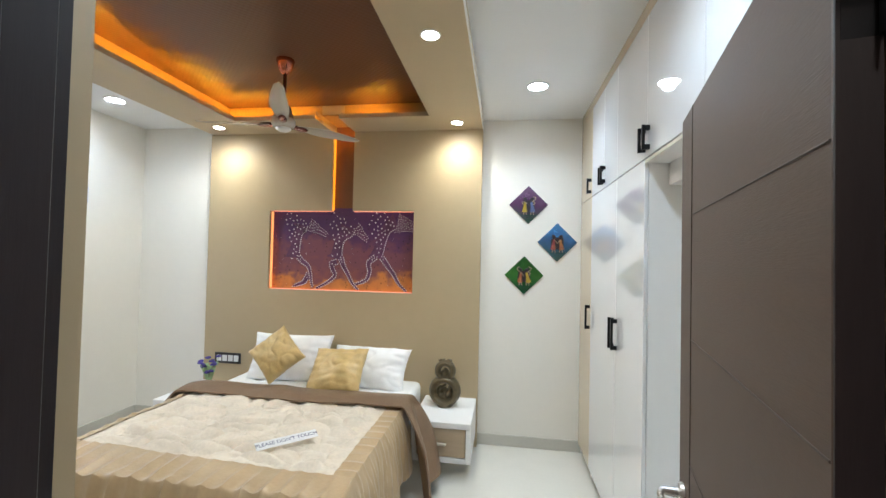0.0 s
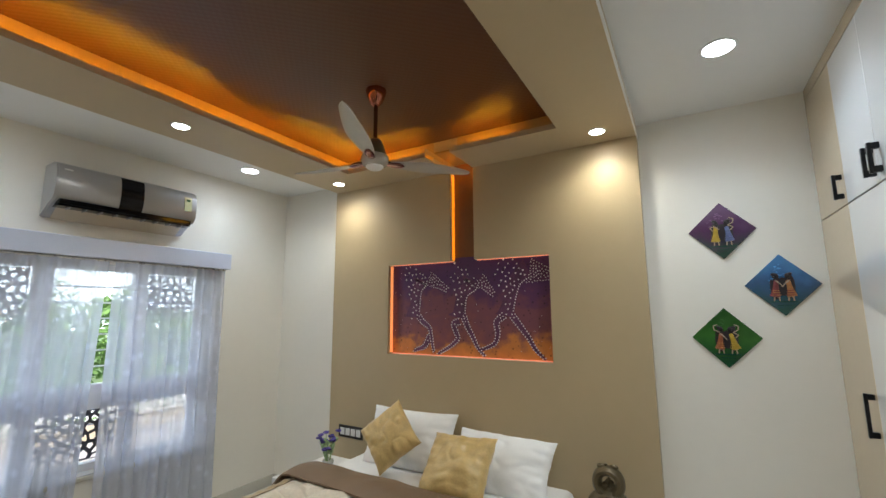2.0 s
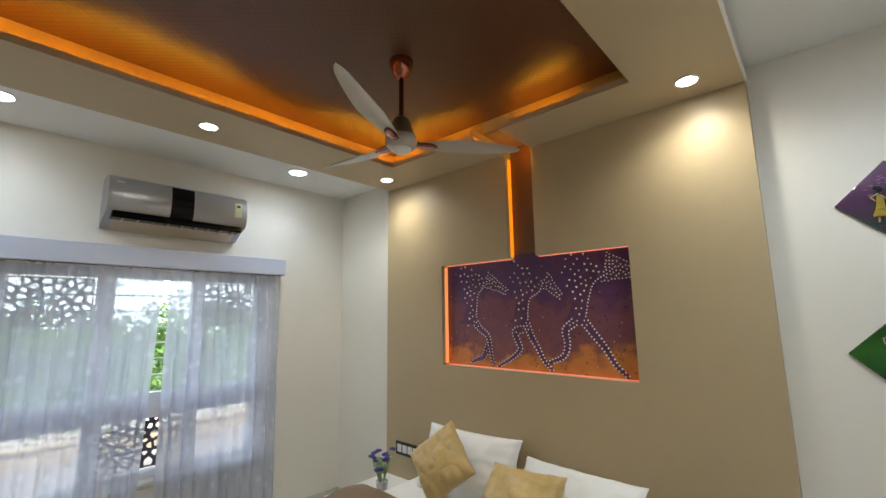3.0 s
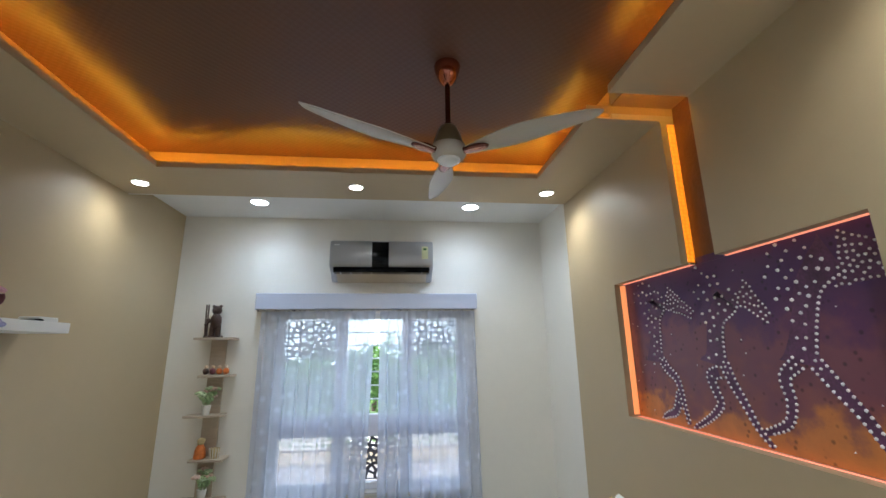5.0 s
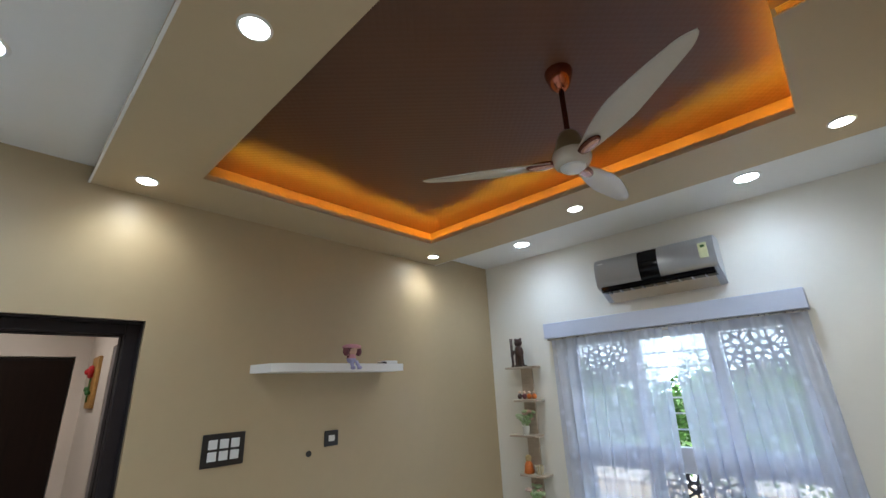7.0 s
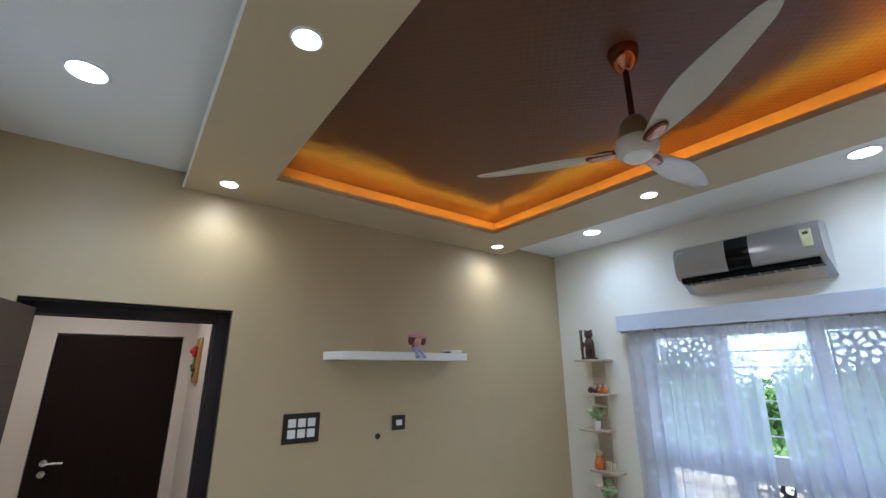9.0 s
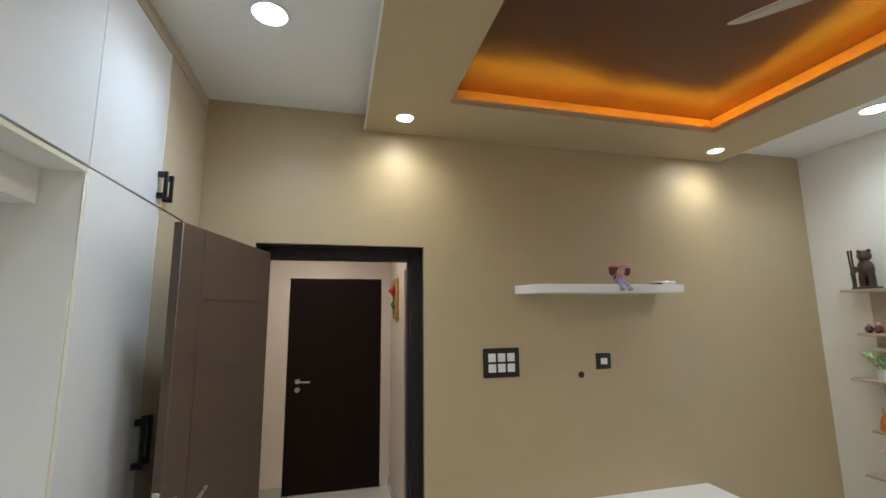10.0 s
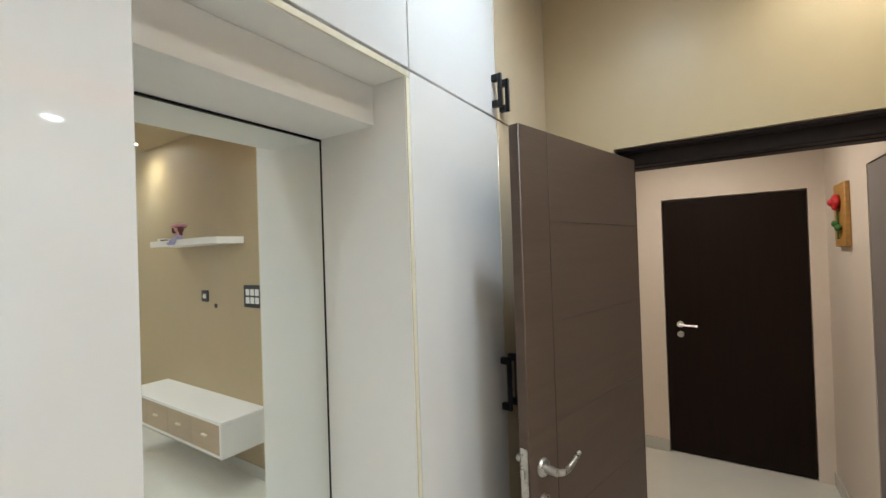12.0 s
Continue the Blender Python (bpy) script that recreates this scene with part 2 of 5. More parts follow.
def art_print():
    """Purple sky over an orange ground with brown haze between, brushed, cloudy and flecked."""
    m = mat("purple_orange_print", (0.1, 0.05, 0.1), 0.35, var=0.2, scale=3)
    nt = m.node_tree
    b = nt.nodes["Principled BSDF"]
    tc = nt.nodes.new("ShaderNodeTexCoord")
    sx = nt.nodes.new("ShaderNodeSeparateXYZ")
    nt.links.new(tc.outputs["Object"], sx.inputs[0])

    def cloud(scale, detail):
        n = nt.nodes.new("ShaderNodeTexNoise")
        n.inputs["Scale"].default_value, n.inputs["Detail"].default_value = scale, detail
        nt.links.new(tc.outputs["Object"], n.inputs[0])
        return n.outputs[0]

    def sum_of(value, factor, base):
        n = nt.nodes.new("ShaderNodeMath")
        n.operation = "MULTIPLY_ADD"
        nt.links.new(value, n.inputs[0])
        n.inputs[1].default_value = factor
        nt.links.new(base, n.inputs[2])
        return n.outputs[0]

    height = sum_of(cloud(14, 6), 0.30, sum_of(cloud(3.6, 7), 0.50, sx.outputs[2]))
    rp = nt.nodes.new("ShaderNodeValToRGB")
    e = rp.color_ramp.elements
    e[0].position, e[0].color = 0.36, (0.74, 0.27, 0.06, 1)
    e[1].position, e[1].color = 1.0, (0.095, 0.032, 0.125, 1)
    for p, c in ((0.48, (0.58, 0.21, 0.055)), (0.56, (0.26, 0.088, 0.085)), (0.68, (0.20, 0.070, 0.098)), (0.78, (0.21, 0.074, 0.100)), (0.88, (0.120, 0.040, 0.115))):
        k = e.new(p)
        k.color = (*c, 1)
    nt.links.new(height, rp.inputs[0])
    # small dark flecks, thicker near the ground
    vo = nt.nodes.new("ShaderNodeTexVoronoi")
    vo.inputs["Scale"].default_value = 26
    nt.links.new(tc.outputs["Object"], vo.inputs[0])
    fl = nt.nodes.new("ShaderNodeMapRange")
    fl.inputs[1].default_value, fl.inputs[2].default_value = 0.10, 0.24
    fl.inputs[3].default_value, fl.inputs[4].default_value = 0.45, 1.0
    nt.links.new(vo.outputs["Distance"], fl.inputs[0])
    mx = nt.nodes.new("ShaderNodeVectorMath")
    mx.operation = "SCALE"
    nt.links.new(rp.outputs[0], mx.inputs[0])
    nt.links.new(fl.outputs[0], mx.inputs["Scale"])
    nt.links.new(mx.outputs[0], b.inputs["Base Color"])
    return m


def channel_glow():
    """Amber emission for the channel's lit side face: bright with small darker lozenges."""
    m = glow("amber_lit_channel_side", (1.0, 0.28, 0.006), 0.5)
    nt = m.node_tree
    b = nt.nodes["Principled BSDF"]
    tc = nt.nodes.new("ShaderNodeTexCoord")
    vo = nt.nodes.new("ShaderNodeTexVoronoi")
    vo.inputs["Scale"].default_value, vo.inputs["Randomness"].default_value = 55, 0.35
    nt.links.new(tc.outputs["Object"], vo.inputs[0])
    mr = nt.nodes.new("ShaderNodeMapRange")
    mr.inputs[1].default_value, mr.inputs[2].default_value = 0.15, 0.6
    mr.inputs[3].default_value, mr.inputs[4].default_value = 0.50, 0.16
    nt.links.new(vo.outputs["Distance"], mr.inputs[0])
    nt.links.new(mr.outputs[0], b.inputs["Emission Strength"])
    return m


M_AMBERCH = channel_glow()
M_SHEER, M_PAPERBROWN, M_ART = sheer(), wallpaper(), art_print()
# lit copy of the brown paper: the slot's glow is in the base colour
M_SLOT = wallpaper("lit_embossed_paper", (0.34, 0.19, 0.07))


def plaque_mat(name, top, low, dark):
    m = mat(name, top, 0.08, var=0.2, scale=9, coat=1.0, bump=0.5, bscale=35)
    nt = m.node_tree
    b = nt.nodes["Principled BSDF"]
    tc = nt.nodes.new("ShaderNodeTexCoord")
    sx = nt.nodes.new("ShaderNodeSeparateXYZ")
    nt.links.new(tc.outputs["Object"], sx.inputs[0])
    nz = nt.nodes.new("ShaderNodeTexNoise")
    nz.inputs["Scale"].default_value, nz.inputs["Detail"].default_value = 14, 5
    nt.links.new(tc.outputs["Object"], nz.inputs[0])
    ad = nt.nodes.new("ShaderNodeMath")
    ad.operation = "MULTIPLY_ADD"
    nt.links.new(nz.outputs[0], ad.inputs[0])
    ad.inputs[1].default_value = 0.16
    nt.links.new(sx.outputs[2], ad.inputs[2])
    rp = nt.nodes.new("ShaderNodeValToRGB")
    e = rp.color_ramp.elements
    mr = nt.nodes.new("ShaderNodeMapRange")
    mr.inputs[1].default_value, mr.inputs[2].default_value = -0.10, 0.26
    nt.links.new(ad.outputs[0], mr.inputs[0])
    nt.links.new(mr.outputs[0], rp.inputs[0])
    e[0].position, e[0].color = 0.12, (*low, 1)
    e[1].position, e[1].color = 0.85, (*top, 1)
    k = e.new(0.5)
    k.color = (*dark, 1)
    nt.links.new(rp.outputs[0], b.inputs["Base Color"])
    return m


# ---- mesh helpers ----
ORIGIN = {}


def cuboid(bm, x0, x1, y0, y1, z0, z1, bevel=0.0, seg=1):
    vs = [bm.verts.new((x, y, z)) for x in (x0, x1) for y in (y0, y1) for z in (z0, z1)]
    fs = [bm.faces.new([vs[i] for i in q]) for q in ((0, 1, 3, 2), (4, 6, 7, 5), (0, 4, 5, 1), (2, 3, 7, 6), (0, 2, 6, 4), (1, 5, 7, 3))]
    if bevel:
        es = {e for f in fs for e in f.edges}
        bmesh.ops.bevel(bm, geom=list(es), offset=bevel, segments=seg, affect="EDGES", profile=0.5)
    return bm


def box(x0, x1, y0, y1, z0, z1, bevel=0.003, seg=1):
    return cuboid(bmesh.new(), min(x0, x1), max(x0, x1), min(y0, y1), max(y0, y1), min(z0, z1), max(z0, z1), bevel, seg)


def boxes(rows, bevel=0.0):
    bm = bmesh.new()
    for r in rows:
        cuboid(bm, *r, bevel)
    return bm


def lathe(profile, at=(0, 0, 0), seg=28):
    """Turned solid about the z axis; profile rows are (radius, height)."""
    bm = bmesh.new()
    rings = []
    for r, z in profile:
        rings.append([bm.verts.new((at[0] + r * math.cos(a), at[1] + r * math.sin(a), at[2] + z)) for a in (2 * math.pi * i / seg for i in range(seg))])
    for a, b in zip(rings, rings[1:]):
        for i in range(seg):
            bm.faces.new((a[i], a[(i + 1) % seg], b[(i + 1) % seg], b[i]))
    bm.faces.new(rings[0][::-1])
    bm.faces.new(rings[-1])
    return bm


def lathe_y(x, y, z, way, profile, seg=24):
    """Turned solid about the y axis, growing along way; profile rows are (radius, height)."""
    bm = lathe(profile, seg=seg)
    bmesh.ops.transform(bm, matrix=pose(x, y, z, -90 * way, 0, 0), verts=bm.verts)
    return bm


def rod(p, q, r, seg=12):
    """Round bar from p to q."""
    p, q = Vector(p), Vector(q)
    bm = lathe([(r, 0), (r, (q - p).length)], seg=seg)
    turn = (q - p).to_track_quat("Z", "Y").to_matrix().to_4x4()
    bmesh.ops.transform(bm, matrix=Matrix.Translation(p) @ turn, verts=bm.verts)
    return bm


def ball(c, r, sx=1, sy=1, sz=1, sub=2):
    bm = bmesh.new()
    bmesh.ops.create_icosphere(bm, subdivisions=sub, radius=r, matrix=Matrix.Translation(c) @ Matrix.Diagonal((sx, sy, sz, 1)))
    return bm


def grid(fn, nu, nv, thick=0.0):
    bm = bmesh.new()
    vs = [[bm.verts.new(fn(i / nu, j / nv)) for j in range(nv + 1)] for i in range(nu + 1)]
    for i in range(nu):
        for j in range(nv):
            bm.faces.new((vs[i][j], vs[i + 1][j], vs[i + 1][j + 1], vs[i][j + 1]))
    if thick:
        bmesh.ops.recalc_face_normals(bm, faces=bm.faces)
        bmesh.ops.solidify(bm, geom=bm.faces[:], thickness=thick)
    return bm


def join(*bms):
    out = bmesh.new()
    for b in bms:
        me = bpy.data.meshes.new("t")
        b.to_mesh(me)
        b.free()
        out.from_mesh(me)
        bpy.data.meshes.remove(me)
    return out


def finish(name, bm, material, at, smooth):
    bmesh.ops.recalc_face_normals(bm, faces=bm.faces)
    bmesh.ops.translate(bm, verts=bm.verts, vec=-Vector(at))
    me = bpy.data.meshes.new(name)
    bm.to_mesh(me)
    bm.free()
    me.materials.append(material)
    if smooth:
        me.polygons.foreach_set("use_smooth", [True] * len(me.polygons))
        me.set_sharp_from_angle(angle=radians(40))
    ob = new(name, me)
    return ob


def thing(name, at, label, category, group="", kind=""):
    ob = tagged(new(name), label, category, group, kind)
    ob.location = at
    ORIGIN[ob.name] = Vector(at)
    return ob


def part(name, bm, material, parent, label="", smooth=True):
    at = ORIGIN[parent.name]
    ob = finish(name, bm, material, at, smooth)
    ob.parent = parent
    ORIGIN[ob.name] = at
    return tagged(ob, label)


def solo(name, bm, material, at, label, category, group="", kind="", smooth=True):
    ob = finish(name, bm, material, at, smooth)
    ob.location = at
    ORIGIN[ob.name] = Vector(at)
    return tagged(ob, label, category, group, kind)


def setting(name, bm, material, label, category):
    return solo(name, bm, material, (0, 0, 0), label, category, kind="structure", smooth=False)


# ---- room shell ----
XB = 1.42          # wall behind the wardrobes
setting("floor", box(XW - 0.25, XB + 0.2, -1.9, YN + 0.2, -0.12, 0.0, 0), M_FLOOR, "glossy ivory vitrified tile floor", "floor")
setting("wall_north", box(XW - 0.23, XB + 0.15, YN, YN + 0.2, 0, 3.1, 0), M_WHITE, "smooth off-white painted end wall", "wall")
setting("wall_east", box(XB, XB + 0.15, -1.9, YN, 0, 3.1, 0), M_WHITE, "off-white wall behind the wardrobes", "wall")
WY0, WY1, WZ0, WZ1 = 1.20, 2.84, 0.57, 2.02
setting("wall_west", boxes([(XW - 0.23, XW, YS - 0.15, WY0, 0, 3.1), (XW - 0.23, XW, WY1, YN, 0, 3.1), (XW - 0.23, XW, WY0, WY1, 0, WZ0), (XW - 0.23, XW, WY0, WY1, WZ1, 3.1)]), M_WHITE, "off-white painted wall with a wide window", "wall")
DX0, DX1, DZ = -0.469, 0.470, 2.076
setting("wall_south", boxes([(XW, DX0, YS - 0.22, YS, 0, 3.1), (DX1, XB, YS - 0.22, YS, 0, 3.1), (DX0, DX1, YS - 0.22, YS, DZ, 3.1)]), M_BEIGE, "smooth golden-beige painted door wall", "wall")
setting("ceiling", boxes([(XW, -2.73, YS, YN, ZC, ZC + 0.1), (-0.11, XB, YS, YN, ZC, ZC + 0.1)]), M_CEIL, "matt white side ceiling panels", "ceiling")
TX0, TX1, TY0, TY1 = -2.250, -0.526, 0.780, 3.156
SX0, SX1 = -1.500, -1.292
setting("ceiling_tray_top", box(-2.73, -0.11, YS, YN, ZB, ZB + 0.08, 0), M_PAPERBROWN, "brown embossed papered ceiling inside the tray", "ceiling")
CV = 0.13
setting("ceiling_soffit", boxes([
    (-2.73, TX0 - CV, YS, YN, ZS, ZB), (TX1 + CV, -0.11, YS, YN, ZS, ZB),
    (TX0 - CV, TX1 + CV, YS, TY0 - CV, ZS, ZB),
    (TX0 - CV, SX0, TY1 + CV, YN, ZS, ZB), (SX1, TX1 + CV, TY1 + CV, YN, ZS, ZB), (SX0, SX1, TY1 + CV, YN, ZS + 0.078, ZB),
    (TX0 - CV, TX0, TY0 - CV, TY1 + CV, ZS, ZS + 0.006), (TX1, TX1 + CV, TY0 - CV, TY1 + CV, ZS, ZS + 0.006),
    (TX0, TX1, TY0 - CV, TY0, ZS, ZS + 0.006), (TX0, SX0, TY1, TY1 + CV, ZS, ZS + 0.006), (SX1, TX1, TY1, TY1 + CV, ZS, ZS + 0.006)]), M_BOARD, "beige dropped ceiling border with a cove", "ceiling")
LIP = 0.036
setting("trim", boxes([(TX0 - 0.012, TX0 - 0.0002, TY0 - 0.012, TY1 + 0.012, ZS + 0.0062, ZS + LIP), (TX1 + 0.0002, TX1 + 0.012, TY0 - 0.012, TY1 + 0.012, ZS + 0.0062, ZS + LIP), (TX0, TX1, TY0 - 0.012, TY0 - 0.0002, ZS + 0.0062, ZS + LIP), (TX0, SX0, TY1 + 0.0002, TY1 + 0.012, ZS + 0.0062, ZS + LIP), (SX1, TX1, TY1 + 0.0002, TY1 + 0.012, ZS + 0.0062, ZS + LIP)]), M_BOARD, "low upstand hiding the cove tape", "trim")
G = 0.003
# added thin lining, coloured gold so the tape's glow shows bright
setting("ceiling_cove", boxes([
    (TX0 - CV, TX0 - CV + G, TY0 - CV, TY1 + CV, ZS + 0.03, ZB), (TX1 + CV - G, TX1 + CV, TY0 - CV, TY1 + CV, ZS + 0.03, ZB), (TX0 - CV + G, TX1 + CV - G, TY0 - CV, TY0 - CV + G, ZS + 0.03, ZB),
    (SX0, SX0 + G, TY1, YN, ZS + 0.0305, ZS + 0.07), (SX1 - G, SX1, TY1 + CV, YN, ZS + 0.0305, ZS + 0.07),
    (TX0 - CV + G, SX0, TY1 + CV - G, TY1 + CV, ZS + 0.03, ZB), (SX1, TX1 + CV - G, TY1 + CV - G, TY1 + CV, ZS + 0.03, ZB)]), M_COVE, "inner faces of the cove, gold for the amber glow", "ceiling")
setting("trim", boxes([(-0.11, -0.100, YS, YN, ZS, ZS + 0.012), (-2.74, -2.73, YS, YN, ZS, ZS + 0.012)]), M_CEIL, "thin white edge bead of the soffit", "trim")
NX0, NX1, NZ0, NZ1 = -2.110, -0.714, 1.312, 2.054
setting("wall_panel", boxes([(-2.745, NX0, YP, YN, 0, ZS), (NX1, -0.108, YP, YN, 0, ZS), (NX0, NX1, YP, YN, 0, NZ0), (NX0, SX0, YP, YN, NZ1, ZS), (SX1, NX1, YP, YN, NZ1, ZS)]), M_BEIGE, "beige feature panel with a lit picture niche", "wall")
setting("baseboard", boxes([(-0.108, XE, YN - 0.012, YN, 0, 0.095), (XW, -2.745, YN - 0.012, YN, 0, 0.095), (XW, XW + 0.012, YS, YN - 0.012, 0, 0.095), (XW + 0.012, DX0, YS, YS + 0.012, 0, 0.095)], 0.002), M_SKIRT, "pale stone-look skirting tile", "baseboard")
setting("roof_slab", box(XW - 0.25, XB + 0.2, -1.95, YN + 0.2, 3.1, 3.25, 0), M_CEIL, "white ceiling slab above the false ceiling", "ceiling")

# corridor beyond the door
CY, CX = -1.605, -0.505
setting("wall_corridor_end", boxes([(CX, -0.413, CY - 0.2, CY, 0, 2.8), (0.493, XB, CY - 0.2, CY, 0, 2.8), (-0.413, 0.493, CY - 0.2, CY, 2.032, 2.8), (-0.413, 0.493, CY - 0.2, CY - 0.06, 0, 2.032)]), M_CORR, "pinkish-cream corridor end wall", "wall")
setting("wall_corridor_side", boxes([(CX - 0.15, CX, CY - 0.2, -0.66, 0, 2.8), (CX - 0.15, CX, -0.66, YS - 0.225, 2.035, 2.8)]), M_CORR, "pinkish-cream corridor side wall", "wall")
setting("ceiling_corridor", box(CX - 0.15, XB, CY - 0.2, YS - 0.225, 2.8, 2.9, 0), M_CEIL, "white corridor ceiling", "ceiling")
setting("wall_corridor_door_side", boxes([(DX1, XB, YS - 0.224, YS - 0.22, 0, 2.8), (DX0, DX1, YS - 0.224, YS - 0.22, DZ, 2.8)]), M_CORR, "cream corridor face of the door wall", "wall")
setting("baseboard_corridor", boxes([(0.493, XB, CY, CY + 0.012, 0, 0.095), (CX, CX + 0.012, CY, -0.66, 0, 0.095)], 0.002), M_SKIRT, "pale stone-look skirting tile in the corridor", "baseboard")

# ---- doors ----
frame_ob = thing("door_1", (0, 0.26, 0), "dark wenge door frame set in the beige wall", "door frame", kind="structure")
FY0, FY1, FW, FR = 0.118, 0.252, 0.065, 0.040
for nm, r in (("jamb", (DX0, DX0 + FW, FY0, FY1, 0, DZ)), ("jamb", (DX1 - FR, DX1, FY0, FY1, 0, DZ)), ("head", (DX0 + FW, DX1 - FR, FY0, FY1, DZ - FW, DZ))):
    bm = box(*r, 0.004)
    part(nm, bm, M_WENGE, frame_ob)
part("stop_bead", boxes([(DX0 + FW, DX0 + FW + 0.004, FY0, 0.195, 0, DZ - FW), (DX1 - FR - 0.002, DX1 - FR, FY0, 0.195, 0, DZ - FW), (DX0 + FW + 0.004, DX1 - FR - 0.002, FY0, 0.195, DZ - FW - 0.004, DZ - FW)], 0.002), M_WENGE, frame_ob)

part("lining", boxes([(DX0 + 0.0005, DX0 + 0.005, FY1, 0.314, 0, DZ - 0.0005), (DX1 - 0.005, DX1 - 0.0005, FY1, 0.314, 0, DZ - 0.0005), (DX0 + 0.005, DX1 - 0.005, FY1, 0.326, DZ - 0.010, DZ - 0.0005)], 0.001), M_WENGE, frame_ob)
HX, HY, LW, LT, LH = 0.398, 0.303, 0.818, 0.036, 2.028
leaf = thing("door_leaf", (0, 0, 0), "open grey-brown laminate door with grooved panels", "door")


def leaf_part(name, bm, material, parent, label=""):
    """Built as a closed leaf along +x from the hinge, then swung open."""
    bmesh.ops.transform(bm, matrix=pose(HX, HY, 0, 0, 0, 77.2), verts=bm.verts)
    return part(name, bm, material, parent, label)


slab = leaf_part("slab", box(0, LW, -LT, 0, 0.012, LH, 0.003), M_LEAF, leaf)
M_GROOVE = mat("groove_edge", (0.066, 0.048, 0.038), 0.6, var=0.1, scale=8)
# one upright groove by the lock stile, level grooves from it to the hinge
for side in (0.0004, -LT - 0.0004):
    for (a, b) in (((0.004, 0.54), (LW - 0.145, 0.54)), ((0.004, 0.84), (LW - 0.145, 0.84)), ((0.004, 1.14), (LW - 0.145, 1.14)), ((0.004, 1.445), (LW - 0.145, 1.445)), ((0.004, 1.752), (LW - 0.145, 1.752)), ((LW - 0.145, 0.02), (LW - 0.145, LH - 0.004))):
        leaf_part("groove", rod((a[0], side, a[1]), (b[0], side, b[1]), 0.0017, 6), M_GROOVE, leaf, "thin routed groove")
for side, dy in ((0.0, 1), (-LT, -1)):
    rose = leaf_part("handle_rose", lathe_y(LW - 0.062, side, 1.032, dy, [(0.027, 0), (0.027, 0.006), (0.024, 0.010), (0.013, 0.012), (0.011, 0.050)]), M_STEEL, leaf, "round brushed steel rose")
    bend = [(0.0, 0.048, 0.0), (0.018, 0.056, -0.004), (0.045, 0.056, -0.006), (0.080, 0.052, -0.002), (0.112, 0.048, 0.006), (0.132, 0.047, 0.012)]
    leaf_part("lever", join(*[rod((LW - 0.062 - p[0], side + dy * p[1], 1.032 + p[2]), (LW - 0.062 - q[0], side + dy * q[1], 1.032 + q[2]), 0.0092 - 0.0007 * i, 10) for i, (p, q) in enumerate(zip(bend, bend[1:]))]), M_STEEL, rose, "curved brushed steel lever")
    leaf_part("keyhole_rose", lathe_y(LW - 0.062, side, 0.930, dy, [(0.026, 0), (0.026, 0.006), (0.022, 0.010), (0.008, 0.011)]), M_STEEL, leaf, "round brushed steel key rose")
leaf_part("lock_edge", box(LW, LW + 0.0025, -LT + 0.006, -0.006, 0.84, 1.10, 0.0005), M_STEEL, leaf, "steel lock face on the edge")
# shadow on the hinge-side edge, painted as a thin dark strip
leaf_part("edge_shade", box(-0.0035, -0.0002, -LT, 0, 0.012, LH, 0.0005), M_WENGE, leaf, "dark strip standing for shade on the hinge edge")
leaf_part("latch", box(LW + 0.0025, LW + 0.016, -LT + 0.012, -0.012, 1.02, 1.045, 0.003), M_STEEL, leaf)
leaf_part("bolt", box(LW + 0.0025, LW + 0.010, -LT + 0.012, -0.012, 0.915, 0.950, 0.002), M_STEEL, leaf)
for hz in (0.25, 1.05, 1.845):
    knuckles = [rod((-0.006, -LT - 0.006, hz + 0.024 * k), (-0.006, -LT - 0.006, hz + 0.024 * k + 0.0225), 0.0085) for k in range(5)]
    leaf_part("hinge", join(*knuckles, box(-0.0038, -0.0001, -LT - 0.004, -0.004, hz, hz + 0.12, 0.0003), box(-0.044, -0.006, -LT + 0.002, -LT + 0.005, hz, hz + 0.12, 0.0003)), M_BLACK, leaf, "dark butt hinge")

far = thing("door_2", (0.05, CY - 0.05, 0), "closed dark brown door at the corridor end", "door", kind="structure")
part("slab", box(-0.408, 0.488, CY - 0.055, CY - 0.015, 0.008, 2.022, 0.003), M_FARDOOR, far)
part("handle_rose", rod((0.388, CY - 0.015, 1.035), (0.388, CY + 0.006, 1.035), 0.024, 20), M_STEEL, far)
part("lever", join(rod((0.388, CY, 1.035), (0.388, CY + 0.045, 1.035), 0.009), rod((0.393, CY + 0.042, 1.035), (0.270, CY + 0.04, 1.030), 0.008)), M_STEEL, far, "brushed steel lever")
part("keyhole_rose", rod((0.388, CY - 0.015, 0.955), (0.388, CY + 0.002, 0.955), 0.024, 20), M_STEEL, far)
d3 = thing("door_3", (CX, -0.2, 0), "grey side door standing shut in the corridor", "door", kind="structure")
part("slab", box(CX - 0.040, CX - 0.003, -0.655, YS - 0.23, 0.01, 2.030, 0.003), mat("grey_door_paint", (0.24, 0.21, 0.20), 0.5, var=0.08), d3)

# ---- wardrobe wall ----
WB, WT, WL = 0.08, 2.128, 2.815   # plinth, lower door top, loft door top


def handle(parent, y, z0, z1):
    x = XE - 0.018
    grip = join(box(x - 0.036, x - 0.022, y - 0.007, y + 0.007, z0, z1, 0.002),
                box(x - 0.024, x, y - 0.009, y + 0.009, z0 + 0.002, z0 + 0.026, 0.002), box(x - 0.024, x, y - 0.009, y + 0.009, z1 - 0.026, z1 - 0.002, 0.002))
    part("handle", grip, M_BLACK, parent, "matt black bar handle")


